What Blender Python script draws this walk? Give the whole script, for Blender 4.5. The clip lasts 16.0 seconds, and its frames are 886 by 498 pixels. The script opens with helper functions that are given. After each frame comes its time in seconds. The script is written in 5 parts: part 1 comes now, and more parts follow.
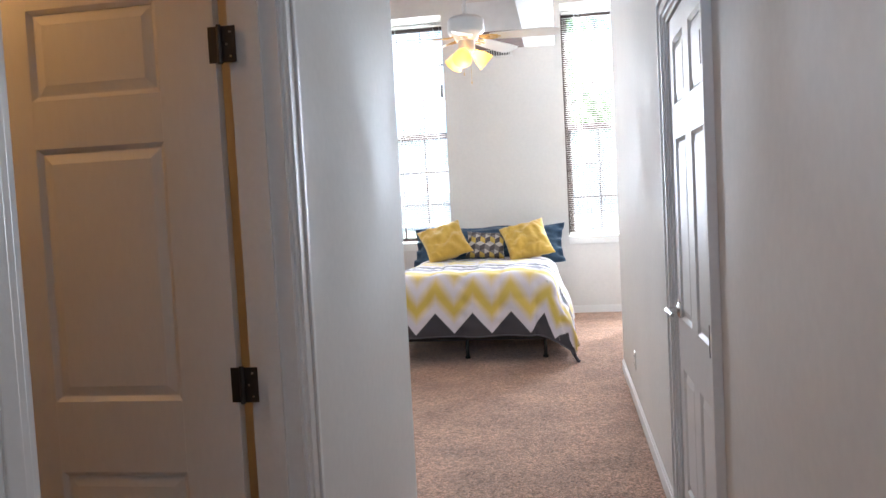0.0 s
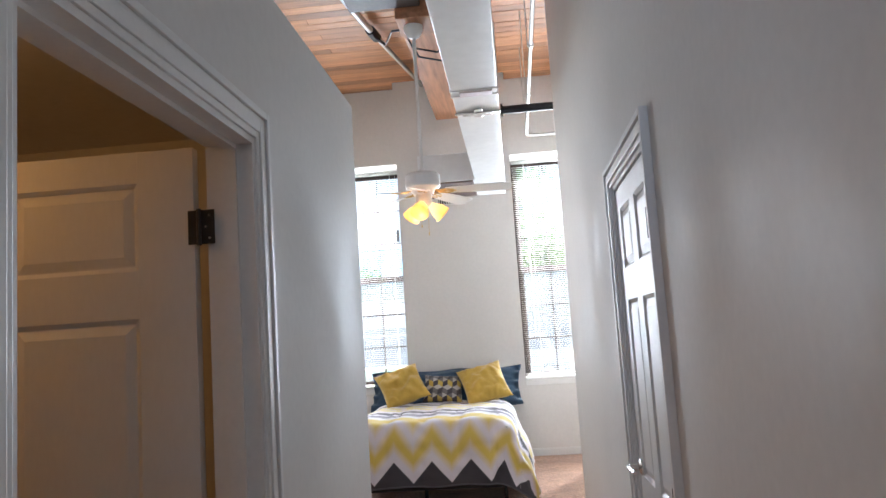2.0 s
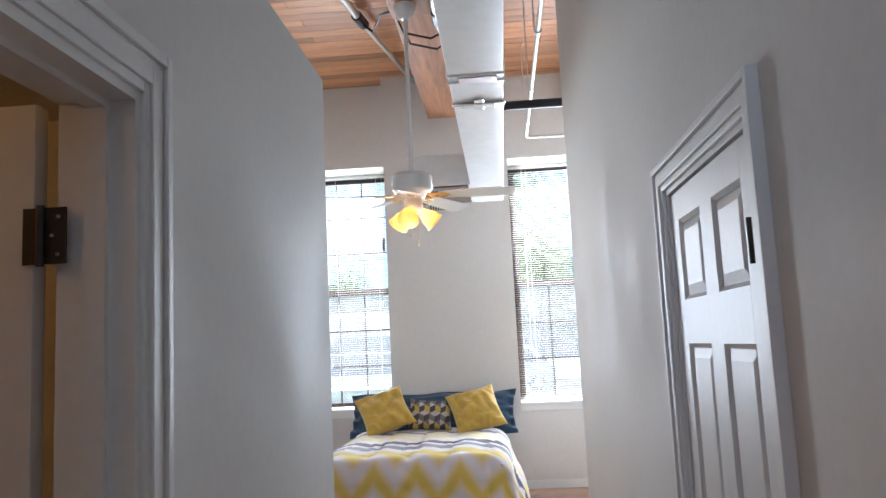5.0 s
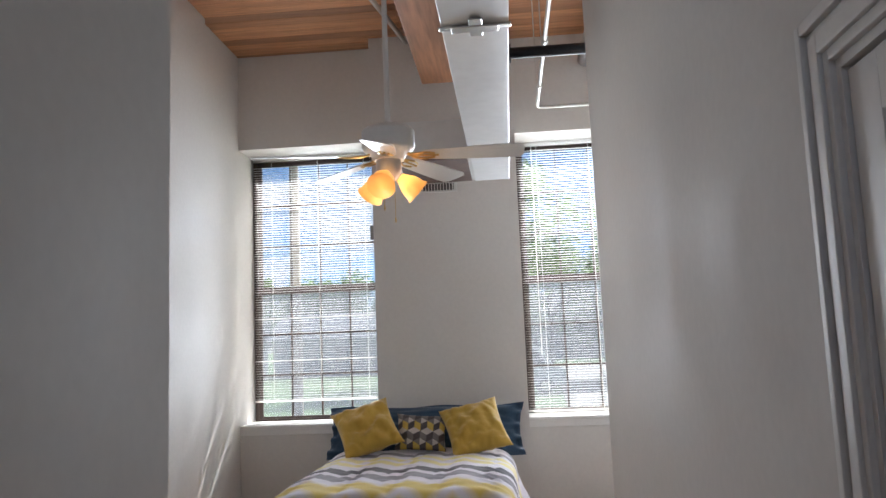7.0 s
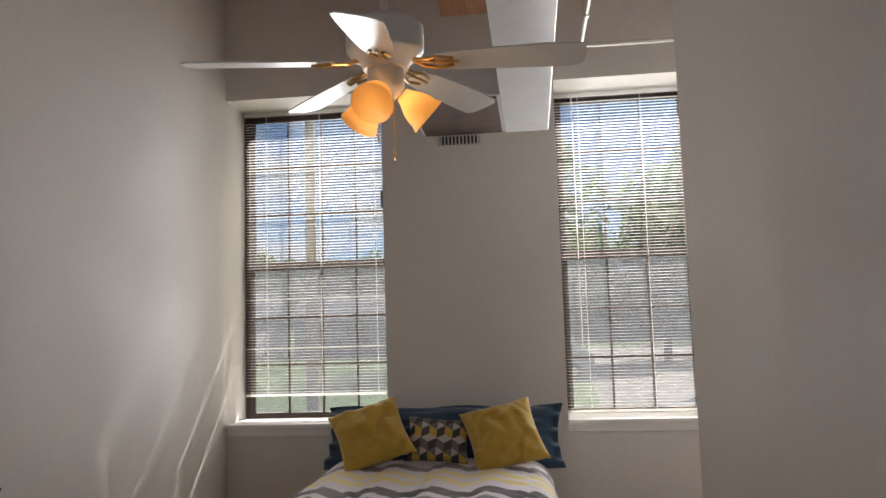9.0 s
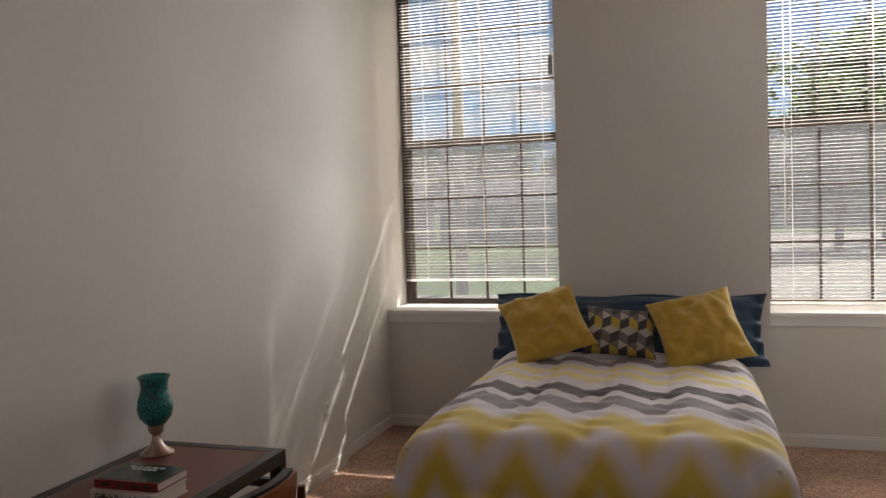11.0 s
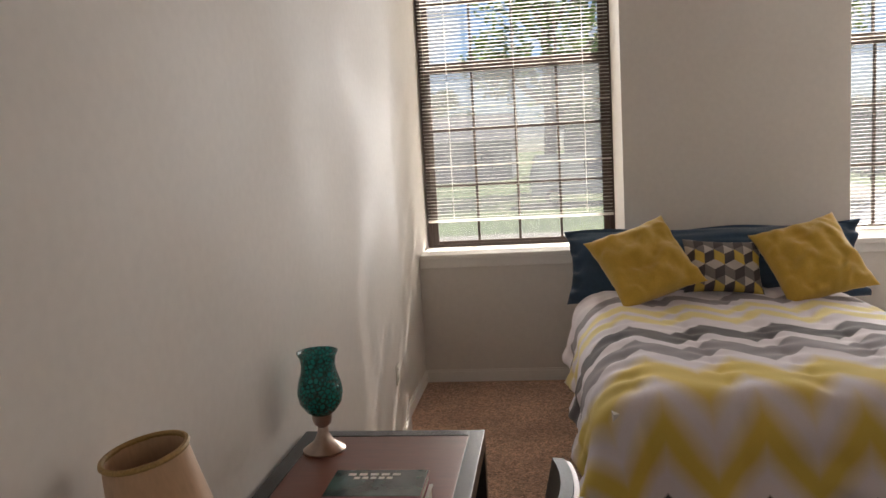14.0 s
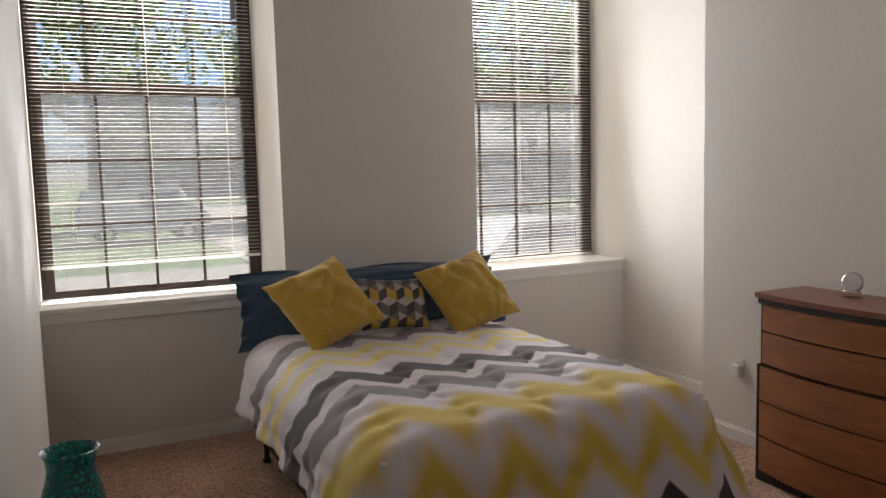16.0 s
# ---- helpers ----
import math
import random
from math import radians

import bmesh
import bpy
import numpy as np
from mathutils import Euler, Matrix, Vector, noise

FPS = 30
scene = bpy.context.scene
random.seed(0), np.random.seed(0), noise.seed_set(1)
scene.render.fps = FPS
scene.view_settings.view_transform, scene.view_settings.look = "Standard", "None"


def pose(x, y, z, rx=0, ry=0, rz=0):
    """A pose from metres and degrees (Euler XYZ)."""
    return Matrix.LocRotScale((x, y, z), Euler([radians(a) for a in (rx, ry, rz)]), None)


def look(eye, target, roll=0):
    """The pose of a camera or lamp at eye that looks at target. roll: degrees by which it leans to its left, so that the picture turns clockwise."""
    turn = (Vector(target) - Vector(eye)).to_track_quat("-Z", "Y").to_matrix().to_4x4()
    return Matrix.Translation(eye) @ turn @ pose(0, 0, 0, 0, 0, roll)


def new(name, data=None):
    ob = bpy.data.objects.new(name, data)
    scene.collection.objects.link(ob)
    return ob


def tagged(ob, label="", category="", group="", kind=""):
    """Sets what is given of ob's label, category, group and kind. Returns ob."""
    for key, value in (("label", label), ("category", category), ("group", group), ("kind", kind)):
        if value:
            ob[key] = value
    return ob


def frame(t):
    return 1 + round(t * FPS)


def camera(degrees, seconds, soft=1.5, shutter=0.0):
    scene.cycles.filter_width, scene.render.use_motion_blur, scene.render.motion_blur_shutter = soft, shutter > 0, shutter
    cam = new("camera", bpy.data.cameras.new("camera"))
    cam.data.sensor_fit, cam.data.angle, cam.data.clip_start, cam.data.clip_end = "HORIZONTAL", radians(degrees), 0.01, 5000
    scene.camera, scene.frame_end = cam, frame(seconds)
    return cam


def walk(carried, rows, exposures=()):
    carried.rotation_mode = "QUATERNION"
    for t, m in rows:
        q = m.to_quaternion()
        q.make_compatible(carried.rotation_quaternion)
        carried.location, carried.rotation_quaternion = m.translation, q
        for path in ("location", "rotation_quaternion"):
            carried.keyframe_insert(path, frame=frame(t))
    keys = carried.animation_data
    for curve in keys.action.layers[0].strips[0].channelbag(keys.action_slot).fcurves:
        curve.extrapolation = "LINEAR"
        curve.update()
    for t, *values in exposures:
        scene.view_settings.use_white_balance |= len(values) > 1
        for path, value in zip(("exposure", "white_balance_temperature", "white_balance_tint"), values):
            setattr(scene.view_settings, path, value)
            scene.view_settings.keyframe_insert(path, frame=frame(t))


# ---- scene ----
cam = camera(59.9, 16.0)
PATH = [
    (0, (0.189, 0.937, 1.37), (-0.128, 2.909, 1.259), -3.0),
    (0.5, (0.149, 0.893, 1.382), (-0.099, 2.877, 1.343), -3.6),
    (1, (0.153, 0.871, 1.412), (-0.054, 2.858, 1.507), -4.0),
    (1.5, (0.162, 0.858, 1.449), (-0.019, 2.839, 1.652), -4.2),
    (2, (0.166, 0.845, 1.472), (-0.01, 2.824, 1.701), -3.7),
    (2.5, (0.169, 0.837, 1.515), (-0.007, 2.817, 1.739), -2.9),
    (3, (0.164, 0.845, 1.546), (-0.009, 2.824, 1.776), -2.4),
    (3.2, (0.164, 0.866, 1.528), (-0.008, 2.843, 1.776), -2.7),
    (5.5, (0.059, 1.945, 1.622), (-0.071, 3.926, 1.868), -2.4),
    (6, (0.081, 2.264, 1.63), (-0.046, 4.245, 1.873), -1.9),
    (6.5, (0.119, 2.544, 1.629), (-0.045, 4.523, 1.865), -1.7),
    (7, (0.093, 2.856, 1.64), (-0.07, 4.834, 1.887), -2.3),
    (7.5, (0.081, 3.19, 1.658), (-0.064, 5.168, 1.912), -2.3),
    (8, (0.072, 3.506, 1.684), (-0.07, 5.486, 1.933), -1.9),
    (8.2, (0.062, 3.636, 1.684), (-0.078, 5.616, 1.928), -2.1),
    (10.3, (-0.231, 4.562, 1.695), (-0.718, 6.501, 1.722), -1.7),
    (10.5, (-0.279, 4.61, 1.677), (-0.8, 6.541, 1.666), -2.1),
    (11, (-0.32, 4.599, 1.654), (-0.914, 6.507, 1.572), -1.8),
    (11.5, (-0.407, 4.624, 1.64), (-1.071, 6.506, 1.51), -1.4),
    (12, (-0.602, 4.678, 1.608), (-1.381, 6.508, 1.399), -0.8),
    (12.5, (-0.845, 4.814, 1.569), (-1.739, 6.584, 1.31), -0.9),
    (13, (-1.099, 4.895, 1.597), (-1.896, 6.714, 1.363), -0.7),
    (13.5, (-1.443, 4.898, 1.635), (-1.997, 6.805, 1.401), -3.1),
    (14, (-1.674, 4.946, 1.631), (-1.94, 6.913, 1.389), -3.3),
    (14.5, (-1.879, 5.075, 1.643), (-1.842, 7.064, 1.437), -2.4),
    (15, (-2.057, 5.141, 1.671), (-1.701, 7.099, 1.473), -2.0),
    (15.5, (-2.253, 5.2, 1.687), (-1.626, 7.089, 1.495), -2.1),
    (16, (-2.361, 5.249, 1.67), (-1.498, 7.042, 1.474), -1.5),
]
EXPOSURES = [(0, 4.5, 5450, 8), (1.5, 4.1, 5500, 8), (3, 4.05, 5550, 8), (5.5, 3.75, 5400, 8), (7, 3.0, 5700, 10), (8, 2.5, 6100, 12), (10.5, 2.3, 6600, 14), (11.5, 2.55, 6750, 14), (12.5, 3.15, 6900, 14), (13.5, 3.05, 6900, 14), (15, 2.3, 6450, 14), (16, 2.5, 6450, 14)]
walk(cam, [(t, look(eye, target, roll)) for t, eye, target, roll in PATH], EXPOSURES)

# ---- light ----
SUN_DIR = Vector((0.505, 1.0, 0.98)).normalized()
world = bpy.data.worlds.new("world")
scene.world = world
world.use_nodes = True
wn = world.node_tree.nodes
sky = wn.new("ShaderNodeTexSky")
sky.sky_type, sky.sun_disc = "NISHITA", False
sky.air_density, sky.dust_density, sky.ozone_density = 0.75, 0.15, 3.0
sky.sun_elevation = math.asin(SUN_DIR.z)
sky.sun_rotation = math.atan2(SUN_DIR.x, SUN_DIR.y)
wn["Background"].inputs[1].default_value = 0.0155
wl = world.node_tree.links
wtc, wmap, wcl, wrmp, wmix = (wn.new("ShaderNode" + k) for k in ("TexCoord", "Mapping", "TexNoise", "ValToRGB", "Mix"))
wmap.inputs["Scale"].default_value = (2.2, 2.2, 6.0)
wcl.inputs["Scale"].default_value, wcl.inputs["Detail"].default_value = 2.6, 7
wrmp.color_ramp.elements[0].position, wrmp.color_ramp.elements[1].position = 0.50, 0.63
wmix.data_type = "RGBA"
wmix.inputs[7].default_value = (5.6, 5.9, 6.5, 1)
wl.new(wtc.outputs["Generated"], wmap.inputs["Vector"])
wl.new(wmap.outputs[0], wcl.inputs["Vector"])
wl.new(wcl.outputs[0], wrmp.inputs[0])
wl.new(wrmp.outputs[0], wmix.inputs[0])
wl.new(sky.outputs[0], wmix.inputs[6])
wl.new(wmix.outputs[2], wn["Background"].inputs[0])
sun = new("sun", bpy.data.lights.new("sun", "SUN"))
sun.data.energy, sun.data.angle, sun.data.color = 2.6, radians(0.6), (1.0, 0.94, 0.86)
sun.matrix_world = look((0, 0, 20), Vector((0, 0, 20)) - SUN_DIR)


def lamp(name, kind, at, energy, colour, size=0.05):
    ob = new(name, bpy.data.lights.new(name, kind))
    ob.data.energy, ob.data.color, ob.location = energy, colour, at
    ob.data.shadow_soft_size = size
    return ob


# lamps of the place: the fan's light kit and the side room's ceiling light
lamp("fan_light", "POINT", (-0.463, 6.55, 2.22), 0.4, (1.0, 0.80, 0.58), 0.05)
lamp("side_room_light", "POINT", (-1.7, 2.25, 2.25), 0.42, (1.0, 0.46, 0.12), 0.08)


def opening_lamp(name, x0, x1, z0, z1, y, energy, spread=180):
    """Area lamp for sky light in a window, or in the added end opening."""
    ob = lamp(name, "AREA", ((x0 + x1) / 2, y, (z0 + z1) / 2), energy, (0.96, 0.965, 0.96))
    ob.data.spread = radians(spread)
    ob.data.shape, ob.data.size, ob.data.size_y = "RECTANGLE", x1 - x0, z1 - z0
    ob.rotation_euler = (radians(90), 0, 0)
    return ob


# fill lamp in an invented opening behind the camera, brightens hall and ceiling
opening_lamp("end_opening_fill", -2.3, 0.5, 2.62, 4.45, -1.7, 2.0)
for name, x0, x1, power, spread in (("window_1_daylight", -2.1, -1.4, 3.7, 95), ("window_2_daylight", 0.4, 1.3, 8.0, 135)):
    opening_lamp(name, x0, x1, 1.0, 3.6, 10.66, power, spread).rotation_euler = (radians(-97), 0, 0)
# ---- materials ----
def material(name, colour, rough=0.6, metal=0.0, vary=0.06, grain=40.0, blotch=2.0, bump=0.0, bump_scale=None,
             stretch=(1, 1, 1), spec=0.5, per_piece=0.0, sheen=0.0, coord="Object"):
    """Principled surface whose colour varies at two scales, with fine relief."""
    m = bpy.data.materials.new(name)
    m.use_nodes = True
    n, l = m.node_tree.nodes, m.node_tree.links
    b = n["Principled BSDF"]
    b.inputs["Roughness"].default_value, b.inputs["Metallic"].default_value = rough, metal
    b.inputs["Specular IOR Level"].default_value = spec
    b.inputs["Sheen Weight"].default_value = sheen
    tc, mp = n.new("ShaderNodeTexCoord"), n.new("ShaderNodeMapping")
    mp.inputs["Scale"].default_value = stretch
    l.new(tc.outputs[coord], mp.inputs["Vector"])
    fine, big = n.new("ShaderNodeTexNoise"), n.new("ShaderNodeTexNoise")
    fine.inputs["Scale"].default_value, big.inputs["Scale"].default_value = grain, blotch
    fine.inputs["Detail"].default_value, big.inputs["Detail"].default_value = 4, 5
    l.new(mp.outputs[0], fine.inputs["Vector"])
    l.new(mp.outputs[0], big.inputs["Vector"])
    add = n.new("ShaderNodeMath")
    add.operation = "ADD"
    l.new(fine.outputs[0], add.inputs[0])
    l.new(big.outputs[0], add.inputs[1])
    last = add.outputs[0]
    if per_piece:
        info, mul, plus = n.new("ShaderNodeObjectInfo"), n.new("ShaderNodeMath"), n.new("ShaderNodeMath")
        mul.operation, mul.inputs[1].default_value = "MULTIPLY", per_piece
        l.new(info.outputs["Random"], mul.inputs[0])
        l.new(last, plus.inputs[0])
        l.new(mul.outputs[0], plus.inputs[1])
        last = plus.outputs[0]
    ramp = n.new("ShaderNodeMapRange")
    ramp.inputs[1].default_value, ramp.inputs[2].default_value = 0.6, 1.4
    ramp.inputs[3].default_value, ramp.inputs[4].default_value = 1 - vary * 2, 1 + vary * 2
    l.new(last, ramp.inputs[0])
    mix = n.new("ShaderNodeMix")
    mix.data_type, mix.blend_type = "RGBA", "MULTIPLY"
    mix.inputs[0].default_value = 1
    mix.inputs[6].default_value = (*colour, 1)
    l.new(ramp.outputs[0], mix.inputs[7])
    l.new(mix.outputs[2], b.inputs["Base Color"])
    if bump:
        bp = n.new("ShaderNodeBump")
        bp.inputs["Strength"].default_value, bp.inputs["Distance"].default_value = bump, 0.01
        src = fine
        if bump_scale:
            src = n.new("ShaderNodeTexNoise")
            src.inputs["Scale"].default_value, src.inputs["Detail"].default_value = bump_scale, 3
            l.new(mp.outputs[0], src.inputs["Vector"])
        l.new(src.outputs[0], bp.inputs["Height"])
        l.new(bp.outputs[0], b.inputs["Normal"])
    return m


def nodes_of(m):
    return m.node_tree.nodes, m.node_tree.links, m.node_tree.nodes["Principled BSDF"]


PAINT = material("wall_paint", (0.71, 0.685, 0.65), rough=0.6, vary=0.022, grain=30, blotch=1.3, bump=0.14, bump_scale=7, spec=0.28)
n_, l_, b_ = nodes_of(PAINT)
patch, mr = n_.new("ShaderNodeTexNoise"), n_.new("ShaderNodeMapRange")
patch.inputs["Scale"].default_value, patch.inputs["Detail"].default_value = 1.7, 4
mr.inputs[1].default_value, mr.inputs[2].default_value, mr.inputs[3].default_value, mr.inputs[4].default_value = 0.35, 0.65, 0.58, 0.80
l_.new(n_["Texture Coordinate"].outputs["Object"], patch.inputs["Vector"])
l_.new(patch.outputs[0], mr.inputs[0])
l_.new(mr.outputs[0], b_.inputs["Roughness"])
TRIM = material("trim_paint", (0.80, 0.79, 0.765), rough=0.45, vary=0.02, grain=60, bump=0.05, bump_scale=25)
DOOR = material("door_paint", (0.78, 0.77, 0.75), rough=0.42, vary=0.015, grain=80, bump=0.05, bump_scale=40, stretch=(1, 1, 0.3))
CARPET = material("carpet", (0.47, 0.295, 0.205), rough=1.0, vary=0.22, grain=90, blotch=2.5, bump=1.0, bump_scale=75, spec=0.05, sheen=0.3)
n_, l_, b_ = nodes_of(CARPET)
tc, tuft, cr, mul = n_.new("ShaderNodeTexCoord"), n_.new("ShaderNodeTexNoise"), n_.new("ShaderNodeValToRGB"), n_.new("ShaderNodeMix")
tuft.inputs["Scale"].default_value, tuft.inputs["Detail"].default_value, tuft.inputs["Distortion"].default_value = 46, 3, 1.6
cr.color_ramp.elements[0].position, cr.color_ramp.elements[1].position = 0.38, 0.62
cr.color_ramp.elements[0].color, cr.color_ramp.elements[1].color = (0.52, 0.50, 0.48, 1), (1.4, 1.4, 1.4, 1)
mul.data_type, mul.blend_type, mul.inputs[0].default_value = "RGBA", "MULTIPLY", 1.0
l_.new(tc.outputs["Object"], tuft.inputs["Vector"])
l_.new(tuft.outputs[0], cr.inputs[0])
l_.new(b_.inputs["Base Color"].links[0].from_socket, mul.inputs[6])
l_.new(cr.outputs[0], mul.inputs[7])
l_.new(mul.outputs[2], b_.inputs["Base Color"])
bmp = b_.inputs["Normal"].links[0].from_node
l_.new(tuft.outputs[0], bmp.inputs["Height"])
DARK = material("dark_metal", (0.06, 0.055, 0.055), rough=0.4, metal=0.7, vary=0.1)
FRAME = material("bronze_frame", (0.07, 0.05, 0.042), rough=0.45, metal=0.3, vary=0.1)
BLACK = material("black_paint", (0.02, 0.019, 0.019), rough=0.26, vary=0.1)
CHROME = material("chrome", (0.7, 0.69, 0.67), rough=0.22, metal=1.0, vary=0.04)
BEAMWOOD = material("beam_wood", (0.40, 0.19, 0.095), rough=0.6, vary=0.22, grain=5, blotch=1.2, bump=0.3, stretch=(6, 0.5, 6))
DUCT = material("duct_paint", (0.76, 0.77, 0.77), rough=0.3, vary=0.03, grain=12, blotch=3, bump=0.15, bump_scale=14)
BLIND = material("blind_slat", (0.80, 0.78, 0.74), rough=0.4, vary=0.02)
n_, l_, b_ = nodes_of(BLIND)
tl, mx = n_.new("ShaderNodeBsdfTranslucent"), n_.new("ShaderNodeMixShader")
tl.inputs[0].default_value, mx.inputs[0].default_value = (0.92, 0.91, 0.89, 1), 0.75
l_.new(b_.outputs[0], mx.inputs[1])
l_.new(tl.outputs[0], mx.inputs[2])
l_.new(mx.outputs[0], n_["Material Output"].inputs[0])
GRASS = material("grass", (0.10, 0.16, 0.035), rough=0.9, vary=0.25, grain=3, blotch=0.3, bump=0.6, bump_scale=30)
ASPHALT = material("asphalt", (0.16, 0.155, 0.15), rough=0.9, vary=0.12, grain=30, blotch=0.4)


# ---- building helpers ----
def box(bm, x0, x1, y0, y1, z0, z1, bevel=0.0):
    """Adds a box between two corners to bm, with rounded edges if asked."""
    r = bmesh.ops.create_cube(bm, size=1)
    vs = r["verts"]
    for v in vs:
        v.co = Vector(((x0 + x1) / 2 + v.co.x * (x1 - x0), (y0 + y1) / 2 + v.co.y * (y1 - y0), (z0 + z1) / 2 + v.co.z * (z1 - z0)))
    if bevel:
        es = list({e for v in vs for e in v.link_edges})
        bmesh.ops.bevel(bm, geom=es, offset=bevel, segments=2, affect="EDGES", profile=0.6)
    return bm


def boxed(*dims, bevel=0.0):
    return box(bmesh.new(), *dims, bevel=bevel)


def tube(bm, points, radius, sides=10, cap=True):
    """A round bar along points; radius is one number or one a point."""
    pts = [Vector(p) for p in points]
    rings = []
    for i, p in enumerate(pts):
        way = (pts[min(i + 1, len(pts) - 1)] - pts[max(i - 1, 0)]).normalized()
        side = way.orthogonal().normalized() if i == 0 else (rings_side - way * rings_side.dot(way)).normalized()
        rings_side = side
        up = way.cross(side)
        r = radius if isinstance(radius, (int, float)) else radius[i]
        rings.append([bm.verts.new(p + (side * math.cos(a) + up * math.sin(a)) * r) for a in [2 * math.pi * k / sides for k in range(sides)]])
    for a, b in zip(rings, rings[1:]):
        for k in range(sides):
            bm.faces.new((a[k], a[(k + 1) % sides], b[(k + 1) % sides], b[k]))
    if cap:
        bm.faces.new(rings[0][::-1])
        bm.faces.new(rings[-1])
    return bm


def lathe(bm, profile, sides=32, at=(0, 0, 0), wave=0.0, lobes=6):
    """Turns (radius, height) rows about z; wave adds lobes to the radius."""
    rings = []
    for r, z in profile:
        rings.append([bm.verts.new((at[0] + r * (1 + wave * math.cos(lobes * a)) * math.cos(a), at[1] + r * (1 + wave * math.cos(lobes * a)) * math.sin(a), at[2] + z))
                      for a in [2 * math.pi * k / sides for k in range(sides)]])
    for a, b in zip(rings, rings[1:]):
        for k in range(sides):
            bm.faces.new((a[k], a[(k + 1) % sides], b[(k + 1) % sides], b[k]))
    for ring, flip in ((rings[0], True), (rings[-1], False)):
        if (ring[0].co - ring[sides // 2].co).length > 1e-4:
            bm.faces.new(ring[::-1] if flip else ring)
    return bm


def part(name, bm, mat, parent=None, label="", smooth=False, m=None):
    """Links bm as one mesh object, under parent if there is one."""
    me = bpy.data.meshes.new(name)
    bmesh.ops.recalc_face_normals(bm, faces=bm.faces)
    bm.to_mesh(me)
    bm.free()
    me.materials.append(mat)
    if smooth:
        me.shade_smooth()
        if smooth != "all":
            me.set_sharp_from_angle(angle=radians(40))
    ob = new(name, me)
    if parent:
        ob.parent = parent
    if m is not None:
        ob.matrix_basis = m
    if label:
        tagged(ob, label)
    return ob


def thing(name, label, category, m=None, group="", kind=""):
    ob = new(name)
    ob.empty_display_size = 0.1
    if m is not None:
        ob.matrix_basis = m
    return tagged(ob, label, category, group, kind)


def structure(name, bm, mat, label, category):
    return tagged(part(name, bm, mat), label, category, kind="structure")


# ---- plan ----
CEIL, HALL_TOP = 4.67, 2.53
WL, WLA, WR, WRA = -2.53, -2.575, 1.20, 1.735         # room's side walls and their parts beside the windows
HL, HR, HLEND, HREND = -0.50, 0.60, 4.16, 7.12       # hall walls and their ends
YW, YF, YP, YOUT = 10.32, 10.74, 10.06, 10.98        # wall under the windows, window frames, pier face, outside
W1 = (-2.565, -1.16)
W2 = (0.228, 1.73)
SILL, HEAD = 0.93, 3.69
PIER = (-1.16, 0.228)
BACK = -1.6
LD = (1.80, 2.805)                                     # opening of the open door
RDO = (3.205, 4.01)                                   # opening of the closed door
DOORTOP, DOORTOP1 = 2.038, 2.035

structure("floor", boxed(-2.8, 1.95, BACK, YW + 0.1, -0.12, 0), CARPET, "brown frieze carpet with matted pile", "floor")

bm = bmesh.new()
box(bm, WL - 0.2, WL, HLEND - 0.3, 9.34, 0, CEIL)
structure("wall_west", bm, PAINT, "off-white painted plaster wall beside the table", "wall")
structure("wall_west_recess", boxed(WLA - 0.2, WLA, 9.34, YOUT, 0, CEIL), PAINT, "off-white painted wall beside the window", "wall")
structure("wall_east", boxed(WR, WR + 0.2, HREND, 8.87, 0, CEIL), PAINT, "off-white painted wall behind the dresser", "wall")
structure("wall_east_return", boxed(WR + 0.2, WRA + 0.2, 8.67, 8.87, 0, CEIL), PAINT, "off-white painted wall return", "wall")
structure("wall_east_recess", boxed(WRA, WRA + 0.2, 8.87, YOUT, 0, CEIL), PAINT, "off-white painted wall beside the window", "wall")
bm = bmesh.new()
box(bm, WLA, PIER[0], YW, YOUT, 0, SILL - 0.05)
box(bm, PIER[1], WRA, YW, YOUT, 0, SILL - 0.05)
box(bm, WLA, PIER[0], YW, YOUT, HEAD, CEIL)
box(bm, PIER[1], WRA, YW, YOUT, HEAD, CEIL)
structure("wall_north", bm, PAINT, "off-white painted window wall", "wall")
structure("pier", boxed(PIER[0], PIER[1], YP, YOUT, 0, CEIL), PAINT, "off-white painted pier between two windows", "wall")
bm = bmesh.new()
box(bm, HR, HR + 0.12, BACK, RDO[0], 0, CEIL)
box(bm, HR, HR + 0.12, RDO[1], HREND, 0, CEIL)
box(bm, HR, HR + 0.12, RDO[0], RDO[1], DOORTOP, CEIL)
box(bm, HR + 0.12, WR + 0.2, HREND - 0.12, HREND, 0, CEIL)
box(bm, HR + 0.7, HR + 0.8, BACK, HREND - 0.12, 0, CEIL)
structure("wall_hall_east", bm, PAINT, "off-white painted tall hall wall with a door", "wall")
bm = bmesh.new()
box(bm, HL - 0.12, HL, BACK, LD[0], 0, HALL_TOP)
box(bm, HL - 0.12, HL, LD[1], HLEND, 0, HALL_TOP)
box(bm, HL - 0.12, HL, LD[0], LD[1], DOORTOP1, HALL_TOP)
box(bm, WL, HL - 0.12, HLEND - 0.12, HLEND, 0, HALL_TOP)
structure("wall_hall_west", bm, PAINT, "off-white painted low hall partition with a doorway", "wall")
# unseen end wall, its high opening is added only for the fill lamp
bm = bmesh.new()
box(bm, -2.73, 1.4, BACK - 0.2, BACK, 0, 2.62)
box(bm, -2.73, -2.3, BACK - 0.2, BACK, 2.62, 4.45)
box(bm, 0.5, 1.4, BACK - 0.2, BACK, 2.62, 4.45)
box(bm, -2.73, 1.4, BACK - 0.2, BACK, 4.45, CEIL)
structure("wall_back", bm, PAINT, "off-white painted end wall with an added opening for the fill lamp", "wall")
